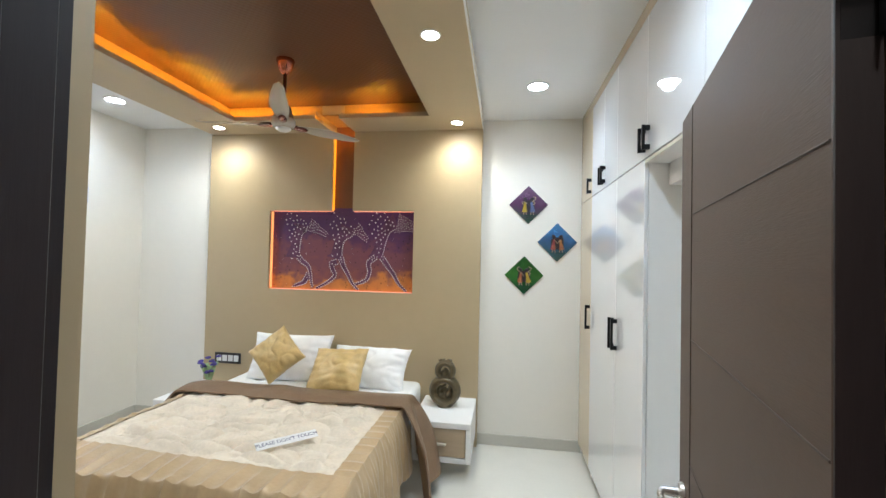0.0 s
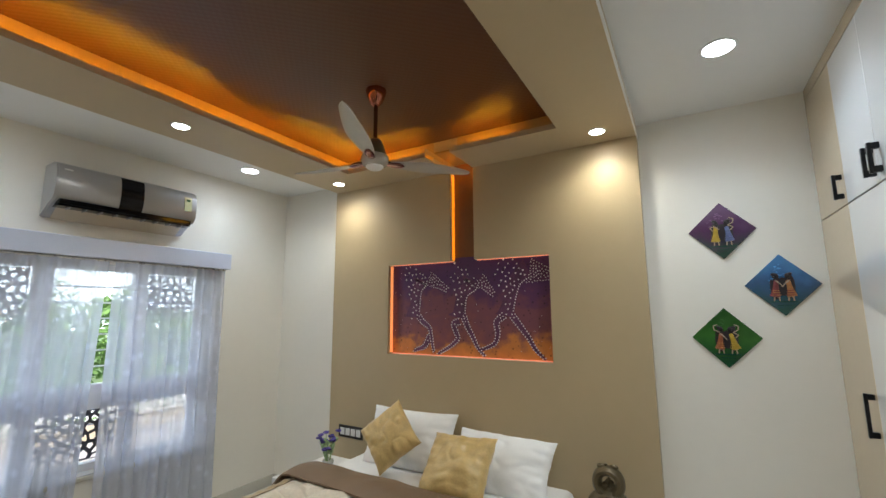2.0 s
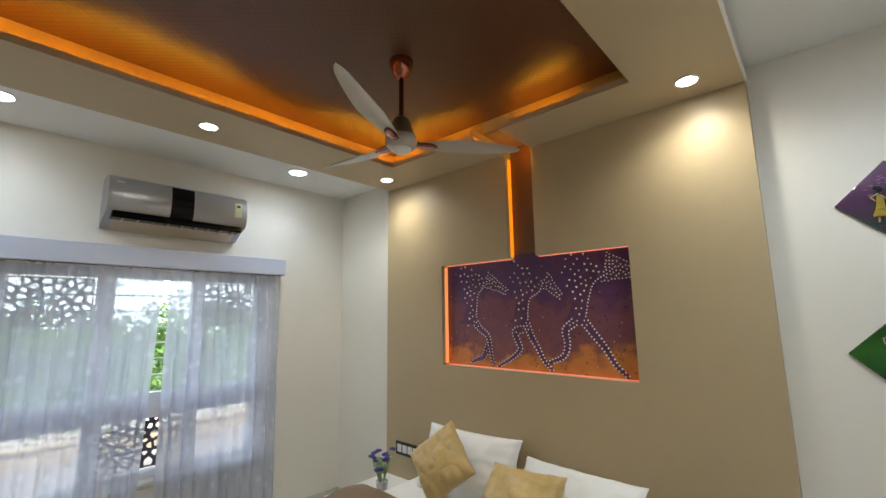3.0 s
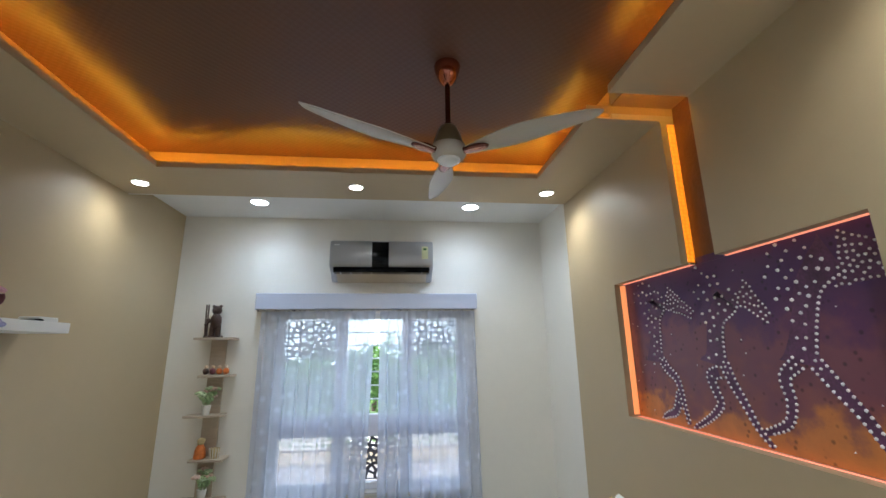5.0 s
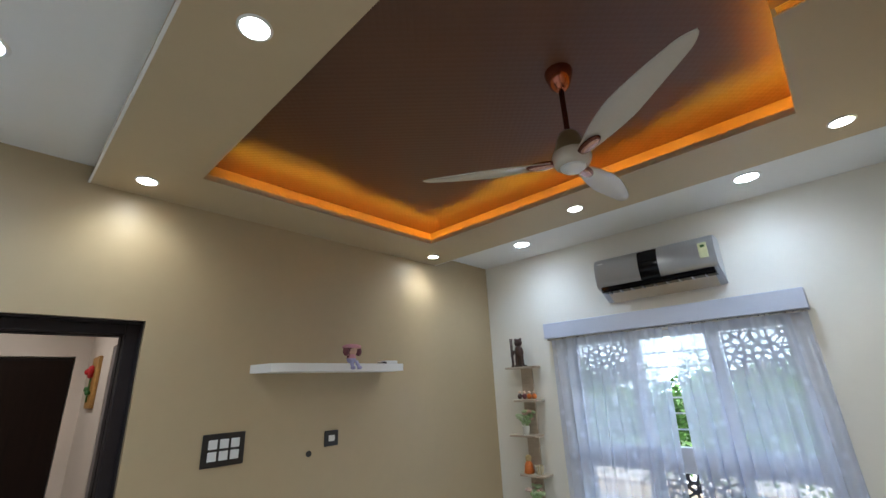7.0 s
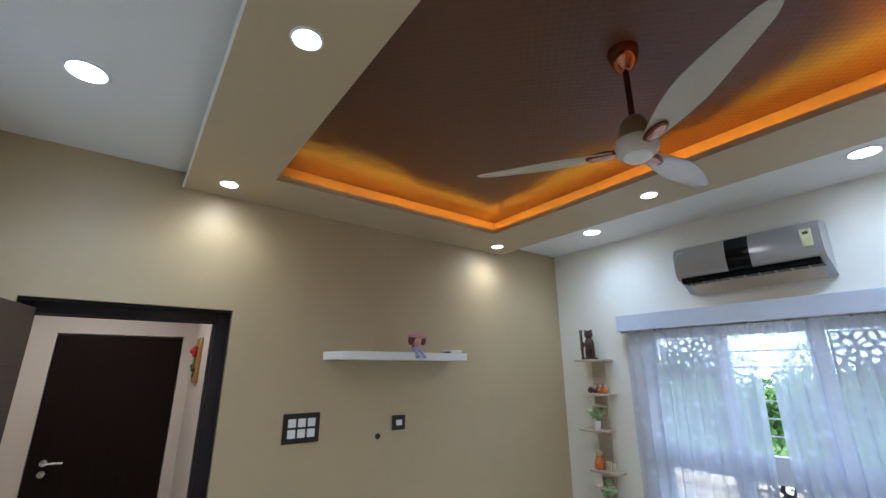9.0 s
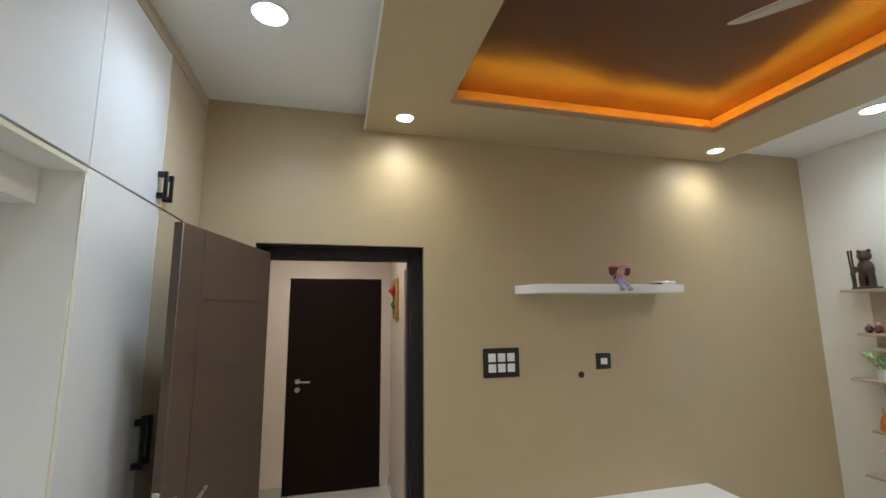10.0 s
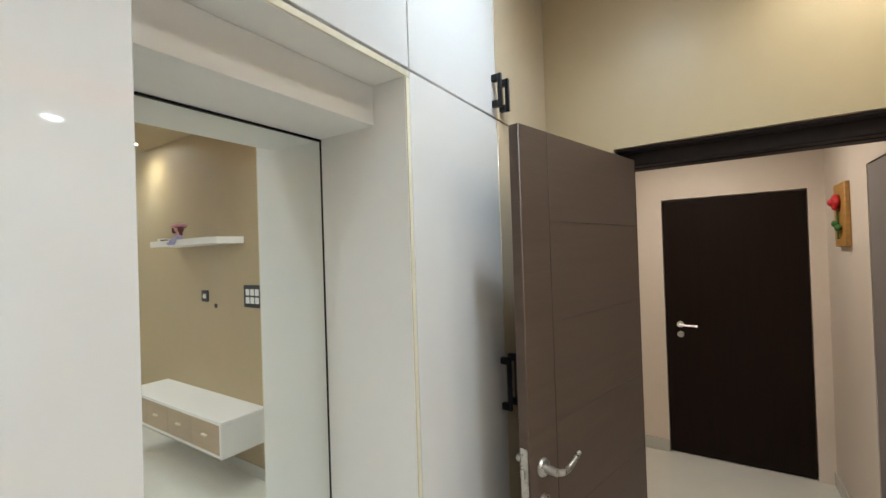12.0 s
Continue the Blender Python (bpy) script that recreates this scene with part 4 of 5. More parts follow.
for x, z, top, low, dark, word in PLAQUES:
    h = 0.170
    ob = thing("wall_plaque", (x, YN, z), word + " glazed diamond plaque with small relief shapes", "wall art", "diamond plaques")
    bm = box(-h / math.sqrt(2), h / math.sqrt(2), -0.012, -0.0015, -h / math.sqrt(2), h / math.sqrt(2), 0.003)
    bmesh.ops.transform(bm, matrix=pose(x, YN, z, 0, 45, 0), verts=bm.verts)
    part("tile", bm, plaque_mat(word + "_glaze", top, low, dark), ob)
    rp = random.Random(word)
    yf = YN - 0.0130
    # flat dark blobs painted as a shadow ground under the relief
    part("dark_patch", join(ball((x - 0.030, yf + 0.001, z - 0.012), 0.036, 0.75, 0.06, 1.9), ball((x + 0.030, yf + 0.001, z - 0.008), 0.036, 0.75, 0.06, 1.9), ball((x + 0.002, yf + 0.001, z - 0.010), 0.040, 0.9, 0.06, 1.3)), M_FIGDARK, ob, "dark painted shadow ground behind the shapes")
    for side, (lower, upper, lean, bands) in zip((-1, 1), FORMS[word]):
        cx = x + side * 0.031
        cone = lathe([(0.003, 0.040), (0.010, 0.036), (0.011, 0.012), (0.014, -0.012), (0.021, -0.040), (0.022, -0.046), (0.004, -0.048)], (0, 0, 0), 14)
        bmesh.ops.transform(cone, matrix=Matrix.Translation((cx, yf - 0.001, z - 0.016)) @ pose(0, 0, 0, 0, lean, 0) @ Matrix.Diagonal((1.05, 0.35, 1.05, 1)), verts=cone.verts)
        part("relief", cone, M_FIG[lower], ob, "small enamel relief shape")
        part("relief_stripe", join(*[box(cx - w, cx + w, yf - 0.0085, yf - 0.0045, z + h, z + h + 0.0045, 0.001) for w, h in ((0.015, -0.034), (0.018, -0.046), (0.020, -0.059))]), M_FIG[upper], ob, "enamel stripes")
        part("relief_top", join(ball((cx + 0.10 * lean * 0.01, yf - 0.003, z + 0.049), 0.0125, 0.85, 0.4, 1.1), ball((cx + 0.004 * side, yf - 0.002, z + 0.058), 0.0125, 1.0, 0.4, 0.7)), M_FIGDARK, ob)
        for band in bands:
            pts = [(cx + side * u, yf - 0.006, z + v) for u, v in band]
            part("pale_band", join(*[rod(p, q, 0.0034, 6) for p, q in zip(pts, pts[1:])]), M_PALE, ob, "pale raised glaze band")
        for u in (-0.009, 0.010):
            part("relief_foot", rod((cx + u, yf - 0.002, z - 0.064), (cx + u * 1.3, yf - 0.003, z - 0.088), 0.0036, 6), M_PALE, ob)
    part("base_line", join(box(x - 0.062, x + 0.064, YN - 0.0150, YN - 0.011, z - 0.096, z - 0.0900, 0.001), box(x - 0.034, x + 0.036, YN - 0.0145, YN - 0.011, z - 0.114, z - 0.110, 0.001)), M_TEAL, ob, "dark teal glaze bars")
    bits = [ball((x + k * rp.uniform(-0.11, 0.02), YN - 0.0125, z + (1 - k) * 0.13 + rp.uniform(-0.02, 0.05) * k), rp.uniform(0.003, 0.007), rp.uniform(0.8, 2.2), 0.25, rp.uniform(0.5, 1.0), 1) for k in (rp.uniform(0.15, 1.0) for _ in range(16))]
    tagged(part("relief_bits", join(*bits), plaque_mat(word + "_relief_glaze", tuple(1.8 * c for c in top), top, top), ob), kind="stuff")

# ---- air conditioner ----
AY0, AY1, AZ0 = 1.655, 2.547, 2.350
ac = thing("air_conditioner", (XW, 2.11, AZ0), "silver-grey split air conditioner with black centre", "air conditioner")
prof = [(0.0, -0.060), (0.0, 0.29), (0.150, 0.29), (0.185, 0.270), (0.205, 0.22), (0.212, 0.14), (0.205, 0.075), (0.185, 0.040), (0.098, 0.004)]


def extrude_y(profile, y0, y1, dx=0.0):
    bm = bmesh.new()
    rows = [[bm.verts.new((XW + 0.002 + p[0] + dx, y, AZ0 + p[1])) for p in profile] for y in (y0, y1)]
    n = len(profile)
    for i in range(n):
        bm.faces.new((rows[0][i], rows[0][(i + 1) % n], rows[1][(i + 1) % n], rows[1][i]))
    bm.faces.new(rows[0])
    bm.faces.new(rows[1][::-1])
    return bm


part("body", extrude_y(prof, AY0 + 0.012, AY1 - 0.012), M_ACGREY, ac)
for a, b in ((AY0, AY0 + 0.012), (AY1 - 0.012, AY1)):
    part("end_cap", extrude_y([(p[0] * 0.99, 0.004 + p[1] * 0.98) for p in prof], a, b), M_ACGREY, ac)
shell = [(p[0] + 0.003, p[1] + (0.002 if p[1] > 0.2 else 0)) for p in prof[3:8]]
band = shell + [(p[0] - 0.02, p[1]) for p in shell[::-1]]
part("black_band", extrude_y(band, 2.014, 2.160), M_ACBLACK, ac, "gloss black centre band")
part("underside", extrude_y([(0.004, -0.0645), (0.004, -0.0605), (0.098, 0.0035), (0.098, -0.0005)], AY0 + 0.05, AY1 - 0.05), mat("beige_plastic", (0.60, 0.52, 0.40), 0.45, var=0.03, scale=10), ac, "beige plastic underside")
part("louvre", join(box(XW + 0.095, XW + 0.192, AY0 + 0.03, AY1 - 0.03, AZ0 + 0.000, AZ0 + 0.010, 0.003)), M_ACBLACK, ac, "dark outlet louvre")
lp = part("outlet", box(XW + 0.10, XW + 0.20, AY0 + 0.03, AY1 - 0.03, AZ0 + 0.012, AZ0 + 0.046, 0.004), M_ACBLACK, ac, "dark air outlet slot")
for i in range(9):
    y = AY0 + 0.09 + i * 0.088
    part("vane", box(XW + 0.12, XW + 0.196, y, y + 0.004, AZ0 - 0.012, AZ0 + 0.001, 0.0005), M_ACGREY, ac)
part("rating_label", extrude_y([(0.190, 0.118), (0.2165, 0.118), (0.2175, 0.142), (0.2155, 0.175), (0.2115, 0.215), (0.208, 0.232), (0.190, 0.232)], 2.448, 2.504), mat("label_yellow", (0.62, 0.62, 0.36), 0.5, var=0.1, scale=40), ac, "small yellow-green energy label")
part("label_arc", box(XW + 0.205, XW + 0.2165, 2.462, 2.490, AZ0 + 0.196, AZ0 + 0.214, 0.0005), M_LEAFG, ac)
part("name_bar", box(XW + 0.210, XW + 0.2135, 1.69, 1.735, AZ0 + 0.235, AZ0 + 0.243, 0.0005), M_PLASTIC, ac)

# ---- window with screens, grille, pelmet, voile curtains ----
win = thing("window_1", (XW - 0.12, 2.02, WZ0), "wide white-framed window with metal screens", "window", kind="structure")
WX0, WX1 = XW - 0.15, XW - 0.09
ROWS_W = [("outer_frame", (WY0, WY0 + 0.055, WZ0, WZ1)), ("outer_frame", (WY1 - 0.055, WY1, WZ0, WZ1)), ("outer_frame", (WY0 + 0.055, WY1 - 0.055, WZ1 - 0.05, WZ1)), ("outer_frame", (WY0 + 0.055, WY1 - 0.055, WZ0, WZ0 + 0.05)),
          ("mullion", (1.70, 1.80, WZ0 + 0.05, WZ1 - 0.05)), ("mullion", (2.29, 2.38, WZ0 + 0.05, WZ1 - 0.05)),
          ("transom", (WY0 + 0.055, 1.70, 0.98, 1.155)), ("transom", (1.80, 2.29, 0.98, 1.155)), ("transom", (2.38, WY1 - 0.055, 0.98, 1.155))]
for nm, (a, b, c, d) in ROWS_W:
    part(nm, box(WX0, WX1, a, b, c, d, 0.004), M_FRAMEW, win)
part("sill", box(XW - 0.22, XW + 0.03, WY0 + 0.001, WY1 - 0.001, WZ0 - 0.03, WZ0 - 0.001, 0.004), M_SKIRT, win)
OPENINGS = [(WY0 + 0.055, 1.70), (1.80, 2.29), (2.38, WY1 - 0.055)]
for a, b in OPENINGS:
    for z0, z1 in ((WZ0 + 0.05, 0.98), (1.155, WZ1 - 0.05)):
        n = int((z1 - z0) / 0.105)
        for i in range(1, n):
            z = z0 + (z1 - z0) * i / n
            part("grille_bar", rod((WX0 - 0.035, a - 0.03, z), (WX0 - 0.035, b + 0.03, z), 0.006, 8), M_FRAMEW, win)


def screen(y0, y1, z0, z1, seed, x=WX0 - 0.02, cell=0.055, web=0.0105, thick=0.004):
    """Sheet cut with irregular pebble-shaped holes."""
    r = random.Random(seed)
    nu, nv = max(3, round((y1 - y0) / cell)), max(3, round((z1 - z0) / cell))
    seeds = [(y0 + (y1 - y0) * (i + 0.5 + r.uniform(-0.48, 0.48)) / nu, z0 + (z1 - z0) * (j + 0.5 + r.uniform(-0.48, 0.48)) / nv) for i in range(nu) for j in range(nv)]
    bm = bmesh.new()
    for a in seeds:
        cellpoly = [(y0, z0), (y1, z0), (y1, z1), (y0, z1)]
        for b in seeds:
            if b is a or abs(a[0] - b[0]) + abs(a[1] - b[1]) > 4 * cell:
                continue
            n, m = (b[0] - a[0], b[1] - a[1]), ((a[0] + b[0]) / 2, (a[1] + b[1]) / 2)
            side = [(p[0] - m[0]) * n[0] + (p[1] - m[1]) * n[1] for p in cellpoly]
            cut = []
            for k, p in enumerate(cellpoly):
                q, d, e = cellpoly[(k + 1) % len(cellpoly)], side[k], side[(k + 1) % len(cellpoly)]
                if d <= 0:
                    cut.append(p)
                if d * e < 0:
                    t = d / (d - e)
                    cut.append((p[0] + (q[0] - p[0]) * t, p[1] + (q[1] - p[1]) * t))
            cellpoly = cut
        c = (sum(p[0] for p in cellpoly) / len(cellpoly), sum(p[1] for p in cellpoly) / len(cellpoly))
        size = min(math.hypot(p[0] - c[0], p[1] - c[1]) for p in cellpoly)
        k = max(0.25, 1 - 1.15 * web / max(size, 0.004))
        hole = [(c[0] + (p[0] - c[0]) * k, c[1] + (p[1] - c[1]) * k) for p in cellpoly]
        n = len(cellpoly)
        ring = {}
        for layer, dx in ((0, 0.0), (1, thick)):
            ring[layer] = [[bm.verts.new((x + dx, *p)) for p in cellpoly], [bm.verts.new((x + dx, *p)) for p in hole]]
        for i in range(n):
            j = (i + 1) % n
            for o, h in ring.values():
                bm.faces.new((o[i], o[j], h[j], h[i]))
            bm.faces.new((ring[0][1][i], ring[0][1][j], ring[1][1][j], ring[1][1][i]))
    return bm


part("screen", screen(WY0 + 0.06, 1.695, 1.64, WZ1 - 0.055, 3), M_JALI, win, "grey pebble-cut metal screen")
part("screen", screen(2.385, WY1 - 0.06, 1.64, WZ1 - 0.055, 4), M_JALI, win, "grey pebble-cut metal screen")
part("screen", screen(1.805, 2.285, WZ0 + 0.055, 0.975, 5), M_JALI, win, "grey pebble-cut metal screen")
pelmet = thing("pelmet", (XW, 2, 2.042), "pale lavender-white boxed curtain pelmet", "pelmet")
part("front_board", box(XW + 0.094, XW + 0.110, 1.044, 2.948, 2.042, 2.177, 0.003), M_PELMET, pelmet)
for a in (1.044, 2.932):
    part("end_board", box(XW + 0.001, XW + 0.0935, a, a + 0.016, 2.042, 2.177, 0.002), M_PELMET, pelmet)
part("top_board", box(XW + 0.001, XW + 0.0935, 1.0605, 2.9315, 2.161, 2.176, 0.001), M_PELMET, pelmet)
solo("curtain_rod", rod((XW + 0.055, 1.05, 2.035), (XW + 0.055, 2.93, 2.035), 0.009, 12), M_STEEL, (XW, 2, 2.03), "slim steel curtain rod under pelmet", "curtain rod")


def curtain(y0, y1, edge_low, seed, label):
    ph = [random.Random(seed + i).uniform(0, 6.28) for i in range(6)]

    def fn(u, v):
        z = 2.03 - v * 1.93
        a, b = y0 + edge_low[0] * v, y1 + edge_low[1] * v
        y = a + (b - a) * u
        k = 0.35 + 0.65 * min(1, v * 2.5)
        x = XW + 0.055 + k * (0.020 * math.sin(u * 62 + ph[0] + 0.6 * v) + 0.013 * math.sin(u * 27 + ph[1] - 1.3 * v) + 0.008 * math.sin(u * 118 + ph[2]))
        y += 0.010 * k * math.sin(u * 62 + ph[3]) + 0.008 * v * math.sin(u * 11 + ph[4])
        return (x, y, z)

    return solo("curtain", grid(fn, 190, 22), M_SHEER, (XW, (y0 + y1) / 2, 0.1), label, "curtain", "voile curtains")


curtain(1.085, 2.050, (0.0, -0.06), 11, "white embroidered sheer voile curtain hanging in folds")
curtain(2.095, 2.935, (0.02, 0.03), 23, "white embroidered sheer voile curtain hanging in folds")

# ---- outside the window ----
setting("ground", box(-60, XW - 0.26, -45, 50, -0.40, -0.30, 0), M_GRASS, "grassy ground beyond the house", "ground")
setting("pavement", box(-7.7, XW - 0.235, -8, 12, -0.295, -0.22, 0), M_PAVE, "pale sandy concrete yard strip", "pavement")
setting("backdrop", box(-58.5, -58, -90, 95, -2, 45, 0), M_HAZE, "bright white overcast sky low over the fields", "sky")
boundary = thing("boundary_wall", (-7.9, 2, -0.3), "low white boundary wall with pierced lattice", "wall")
part("base", box(-8.0, -7.8, -8, 12, -0.3, 0.02, 0.01), M_CWALL, boundary, "cream plastered base")
part("coping", box(-8.02, -7.78, -8, 12, 0.42, 0.48, 0.01), M_LATTICE, boundary)
for k in range(10):
    part("lattice", screen(-8 + 2 * k + 0.06, -6 + 2 * k - 0.06, 0.022, 0.418, 60 + k, -7.9, 0.11, 0.022, 0.03), M_LATTICE, boundary, "white pierced lattice panel")
    part("post", box(-7.98, -7.82, -8.06 + 2 * k, -7.94 + 2 * k, 0.02, 0.42, 0.006), M_LATTICE, boundary)


def tree(x, y, h, spread, seed):
    r = random.Random(seed)
    ob = thing("tree", (x, y, -0.3), "leafy green tree beyond the boundary wall", "tree", "trees outside")
    trunk = join(rod((x, y, -0.3), (x + 0.1, y, h * 0.45), 0.09, 8), rod((x + 0.1, y, h * 0.4), (x + 0.5, y + 0.5, h * 0.75), 0.05, 6), rod((x + 0.1, y, h * 0.4), (x - 0.3, y - 0.6, h * 0.8), 0.05, 6))
    part("trunk", trunk, M_TRUNK, ob)
    vs, fs = [], []
    clumps = [(x + r.gauss(0, spread * 0.45), y + r.gauss(0, spread * 0.6), h * r.uniform(0.35, 1.0), r.uniform(0.35, 0.75)) for _ in range(16)]
    for cx, cy, cz, cr in clumps:
        for _ in range(150):
            d = Vector((r.gauss(0, 1), r.gauss(0, 1), r.gauss(0, 1))).normalized() * cr * r.uniform(0.55, 1.05)
            c = Vector((cx, cy, cz)) + d
            a = Vector((r.uniform(-1, 1), r.uniform(-1, 1), r.uniform(-1, 1))).normalized() * 0.09
            b = a.cross(Vector((r.uniform(-1, 1), r.uniform(-1, 1), r.uniform(-1, 1)))).normalized() * 0.04
            k = len(vs)
            vs += [c - a, c + b, c + a, c - b]
            fs.append((k, k + 1, k + 2, k + 3))
    me = bpy.data.meshes.new("crown")
    me.from_pydata([v - ORIGIN[ob.name] for v in vs], [], fs)
    me.materials.append(M_FOL)
    crown = new("crown", me)
    crown.parent = ob


for i, (tx, ty, th, ts) in enumerate(((-10.5, -2.5, 1.5, 1.3), (-11.5, 0.4, 1.3, 1.5), (-10.8, 2.6, 1.45, 1.3), (-12.5, 4.6, 1.6, 1.5), (-11.0, 7.0, 1.4, 1.4), (-15.0, 1.5, 1.9, 2.2), (-15.5, -4.0, 2.1, 2.2), (-15.5, 8.0, 2.1, 2.2))):
    tree(tx, ty, th, ts, 40 + i)

# ---- bed ----
BX0, BX1, BY0, BY1, BZ = -2.265, -0.605, 1.62, 3.51, 0.545
bed = thing("bed", (-1.5, 2.55, 0), "double bed made up with white sheet", "bed")
part("base", box(BX0 + 0.02, BX1 - 0.02, BY0 + 0.02, BY1, 0.06, 0.30, 0.01), M_DRAWER, bed, "beige laminate bed box")
part("mattress", box(BX0, BX1, BY0, BY1 + 0.02, 0.302, BZ, 0.05, 4), M_SHEET, bed, "mattress in a white cotton sheet")
HWID = (BX1 - BX0) / 2
CXB = (BX0 + BX1) / 2


def drape(s, t, lift, wob):
    """Cloth over the mattress: s runs across from the middle, t towards the head; it hangs down past the sides and the foot."""
    x, drop = s, 0.0
    edge = HWID + 0.012
    if abs(s) > edge:
        over = abs(s) - edge
        drop = over
        x = math.copysign(edge + 0.05 * (1 - math.exp(-over * 12)) + 0.05 * over, s)
    y = t
    if t < BY0 - 0.01:
        over = BY0 - 0.01 - t
        drop += over
        y = BY0 - 0.01 - 0.05 * (1 - math.exp(-over * 12))
    n = noise.noise((x * 3.1, y * 3.1, 2.0)) * wob
    return Vector((CXB + x + (0.02 * math.sin(t * 17) * min(1, drop * 4) if drop else 0), y, max(0.06, BZ + lift - drop + n)))


def foot_seam(s):
    """The quilted panel lies a little askew on the bed."""
    return 1.825 - 0.075 * s


def quilt(u, v):
    s = -0.80 + 1.55 * u
    t = foot_seam(s) + (2.79 - foot_seam(s)) * v
    p = drape(s, t, 0.026, 0.012)
    fade = min(1.0, 14 * min(u, 1 - u, v)) * (0.6 + 0.4 * min(1.0, 8 * (1 - v)))
    # wandering seams with soft puffs between them, and fine puckers along the seams
    q = Vector((s * 5.2 + 0.5 * noise.noise((s * 4, t * 4, 1)), t * 9.0 + 0.6 * noise.noise((s * 4, t * 4, 6)), 0))
    d = noise.voronoi(q)[0]
    puff = min(1.0, 1.7 * (d[1] - d[0])) ** 0.75
    p.z += 0.0015 + fade * (0.042 * puff + 0.010 * noise.noise((s * 9, t * 15, 0)) + 0.007 * (1 - puff) * noise.noise((s * 38, t * 38, 3)))
    return p


cover = thing("comforter", (-1.5, 2.2, BZ), "cream quilted comforter with satin border and brown lining", "bedding")
part("quilted_top", grid(quilt, 190, 130), M_QUILT, cover)


def border(s0, s1, t0, t1, nu, nv, foot, lift=0.026):
    def fn(u, v):
        s = s0 + (s1 - s0) * u
        seam = foot_seam(max(-0.8, min(0.75, s))) + 0.01
        t = t0 + ((seam if foot else t1) - t0) * v
        p = drape(s, t, lift, 0.012)
        # gathers run away from the seam: along t at the foot, along s at the sides
        g = (s * 66 + 2.2 * noise.noise((s * 2.5, t * 2.5, 8)) + 1.5 * (t - 1.9) * math.sin(s * 7)) if foot else (t * 66 + 2.2 * noise.noise((s * 2.5, t * 2.5, 8)))
        away = min(1.0, 5 * (seam - t if foot else min(abs(s - 0.74), abs(s + 0.79))))
        amp = (0.007 + 0.020 * abs(noise.noise((s * 4, t * 3, 5)))) * (0.25 + 0.75 * away)
        w = amp * ((1 - abs(math.sin(g * 0.5))) * 1.6 - 0.6) + 0.008 * noise.noise((s * 12, t * 12, 2)) * away
        hang = max(0.0, min(1.0, (BY0 - t) * 12)) if foot else max(0.0, min(1.0, (abs(s) - HWID) * 12))
        p.z += w * (1 - hang) + 0.010 * (1 - away)
        if foot:
            p.y -= w * hang
        else:
            p.x += math.copysign(w * hang, s)
        return p
    return grid(fn, nu, nv)


part("satin_border", border(-1.20, 1.20, 1.25, 1.83, 300, 60, True), M_SATIN, cover, "gathered beige satin border")
part("satin_border", border(0.74, 1.25, 1.765, 2.80, 55, 150, False), M_SATIN, cover, "gathered beige satin border")
part("satin_border", border(-1.25, -0.79, 1.88, 2.80, 50, 130, False), M_SATIN, cover, "gathered beige satin border")


def turn_down(u, v):
    s = -1.20 + 2.54 * u
    t = 2.71 + 0.27 * v - 0.05 * math.sin(u * 3.0)
    p = drape(s, t, 0.066, 0.010)
    p.z += 0.016 * math.sin(v * math.pi) + 0.004 * noise.noise((s * 9, t * 9, 1))
    if abs(s) > HWID:
        over = abs(s) - HWID
        p.x += math.copysign(0.03 + 0.30 * over, s) + 0.035 * math.sin(v * 7 + over * 5) * min(1, over * 4)
        p.y -= (0.10 + 0.60 * (1 - v)) * over
    return p


part("turned_down_lining", grid(turn_down, 130, 18, 0.012), M_THROW, cover, "brown satin lining folded back")


def pillow(w, h, t, p=3.0, seed=1):
    def side(sign):
        def fn(u, v):
            a, b = 2 * u - 1, 2 * v - 1
            ka = max(0.0, 1 - abs(a) ** p) ** 0.5
            kb = max(0.0, 1 - abs(b) ** p) ** 0.5
            pinch = 1 - 0.07 * (1 - b * b), 1 - 0.07 * (1 - a * a)
            r = abs(noise.noise((a * 1.5 + seed, b * 1.5, sign)))
            rim = max(abs(a), abs(b))
            n = noise.noise((a * 1.3 + seed, b * 1.3, sign + 7)) * 0.35 - 0.5 * max(0, 0.20 - r) + 0.10 * rim ** 3 * math.sin((b if abs(a) > abs(b) else a) * 19 + seed)
            z = sign * (0.003 + t / 2 * ka * kb * (1 + n) + 0.006 * (1 - ka * kb) * math.sin(9 * a + 7 * b + seed))
            if sign * z < 0.0025 or max(abs(a), abs(b)) > 0.999:
                z = 0.004 * math.sin(5 * a + 4 * b + seed)
            return (a * w / 2 * pinch[0], b * h / 2 * pinch[1], z)
        return fn
    bm = join(grid(side(1), 46, 40), grid(side(-1), 46, 40))
    bmesh.ops.remove_doubles(bm, verts=bm.verts, dist=0.0008)
    return bm


def cushion(name, m4, w, h, t, material, label, category, seed, p=3.0):
    bm = pillow(w, h, t, p, seed)
    bmesh.ops.transform(bm, matrix=m4, verts=bm.verts)
    return solo(name, bm, material, m4.translation, label, category)


cushion("pillow", pose(-1.77, 3.37, 0.722, 66, 0, 2), 0.74, 0.43, 0.20, M_SHEET, "plump white pillow leaning against the panel", "pillow", 3)
cushion("pillow", pose(-1.035, 3.33, 0.678, 52, 0, -3), 0.70, 0.40, 0.20, M_SHEET, "plump white pillow leaning against the panel", "pillow", 9)
cushion("cushion", pose(-1.760, 3.12, 0.805, 66, 0, 6) @ pose(0, 0, 0, 0, 0, 42), 0.352, 0.352, 0.18, M_GOLD, "gold satin cushion standing on its corner", "cushion", 5, 2.4)
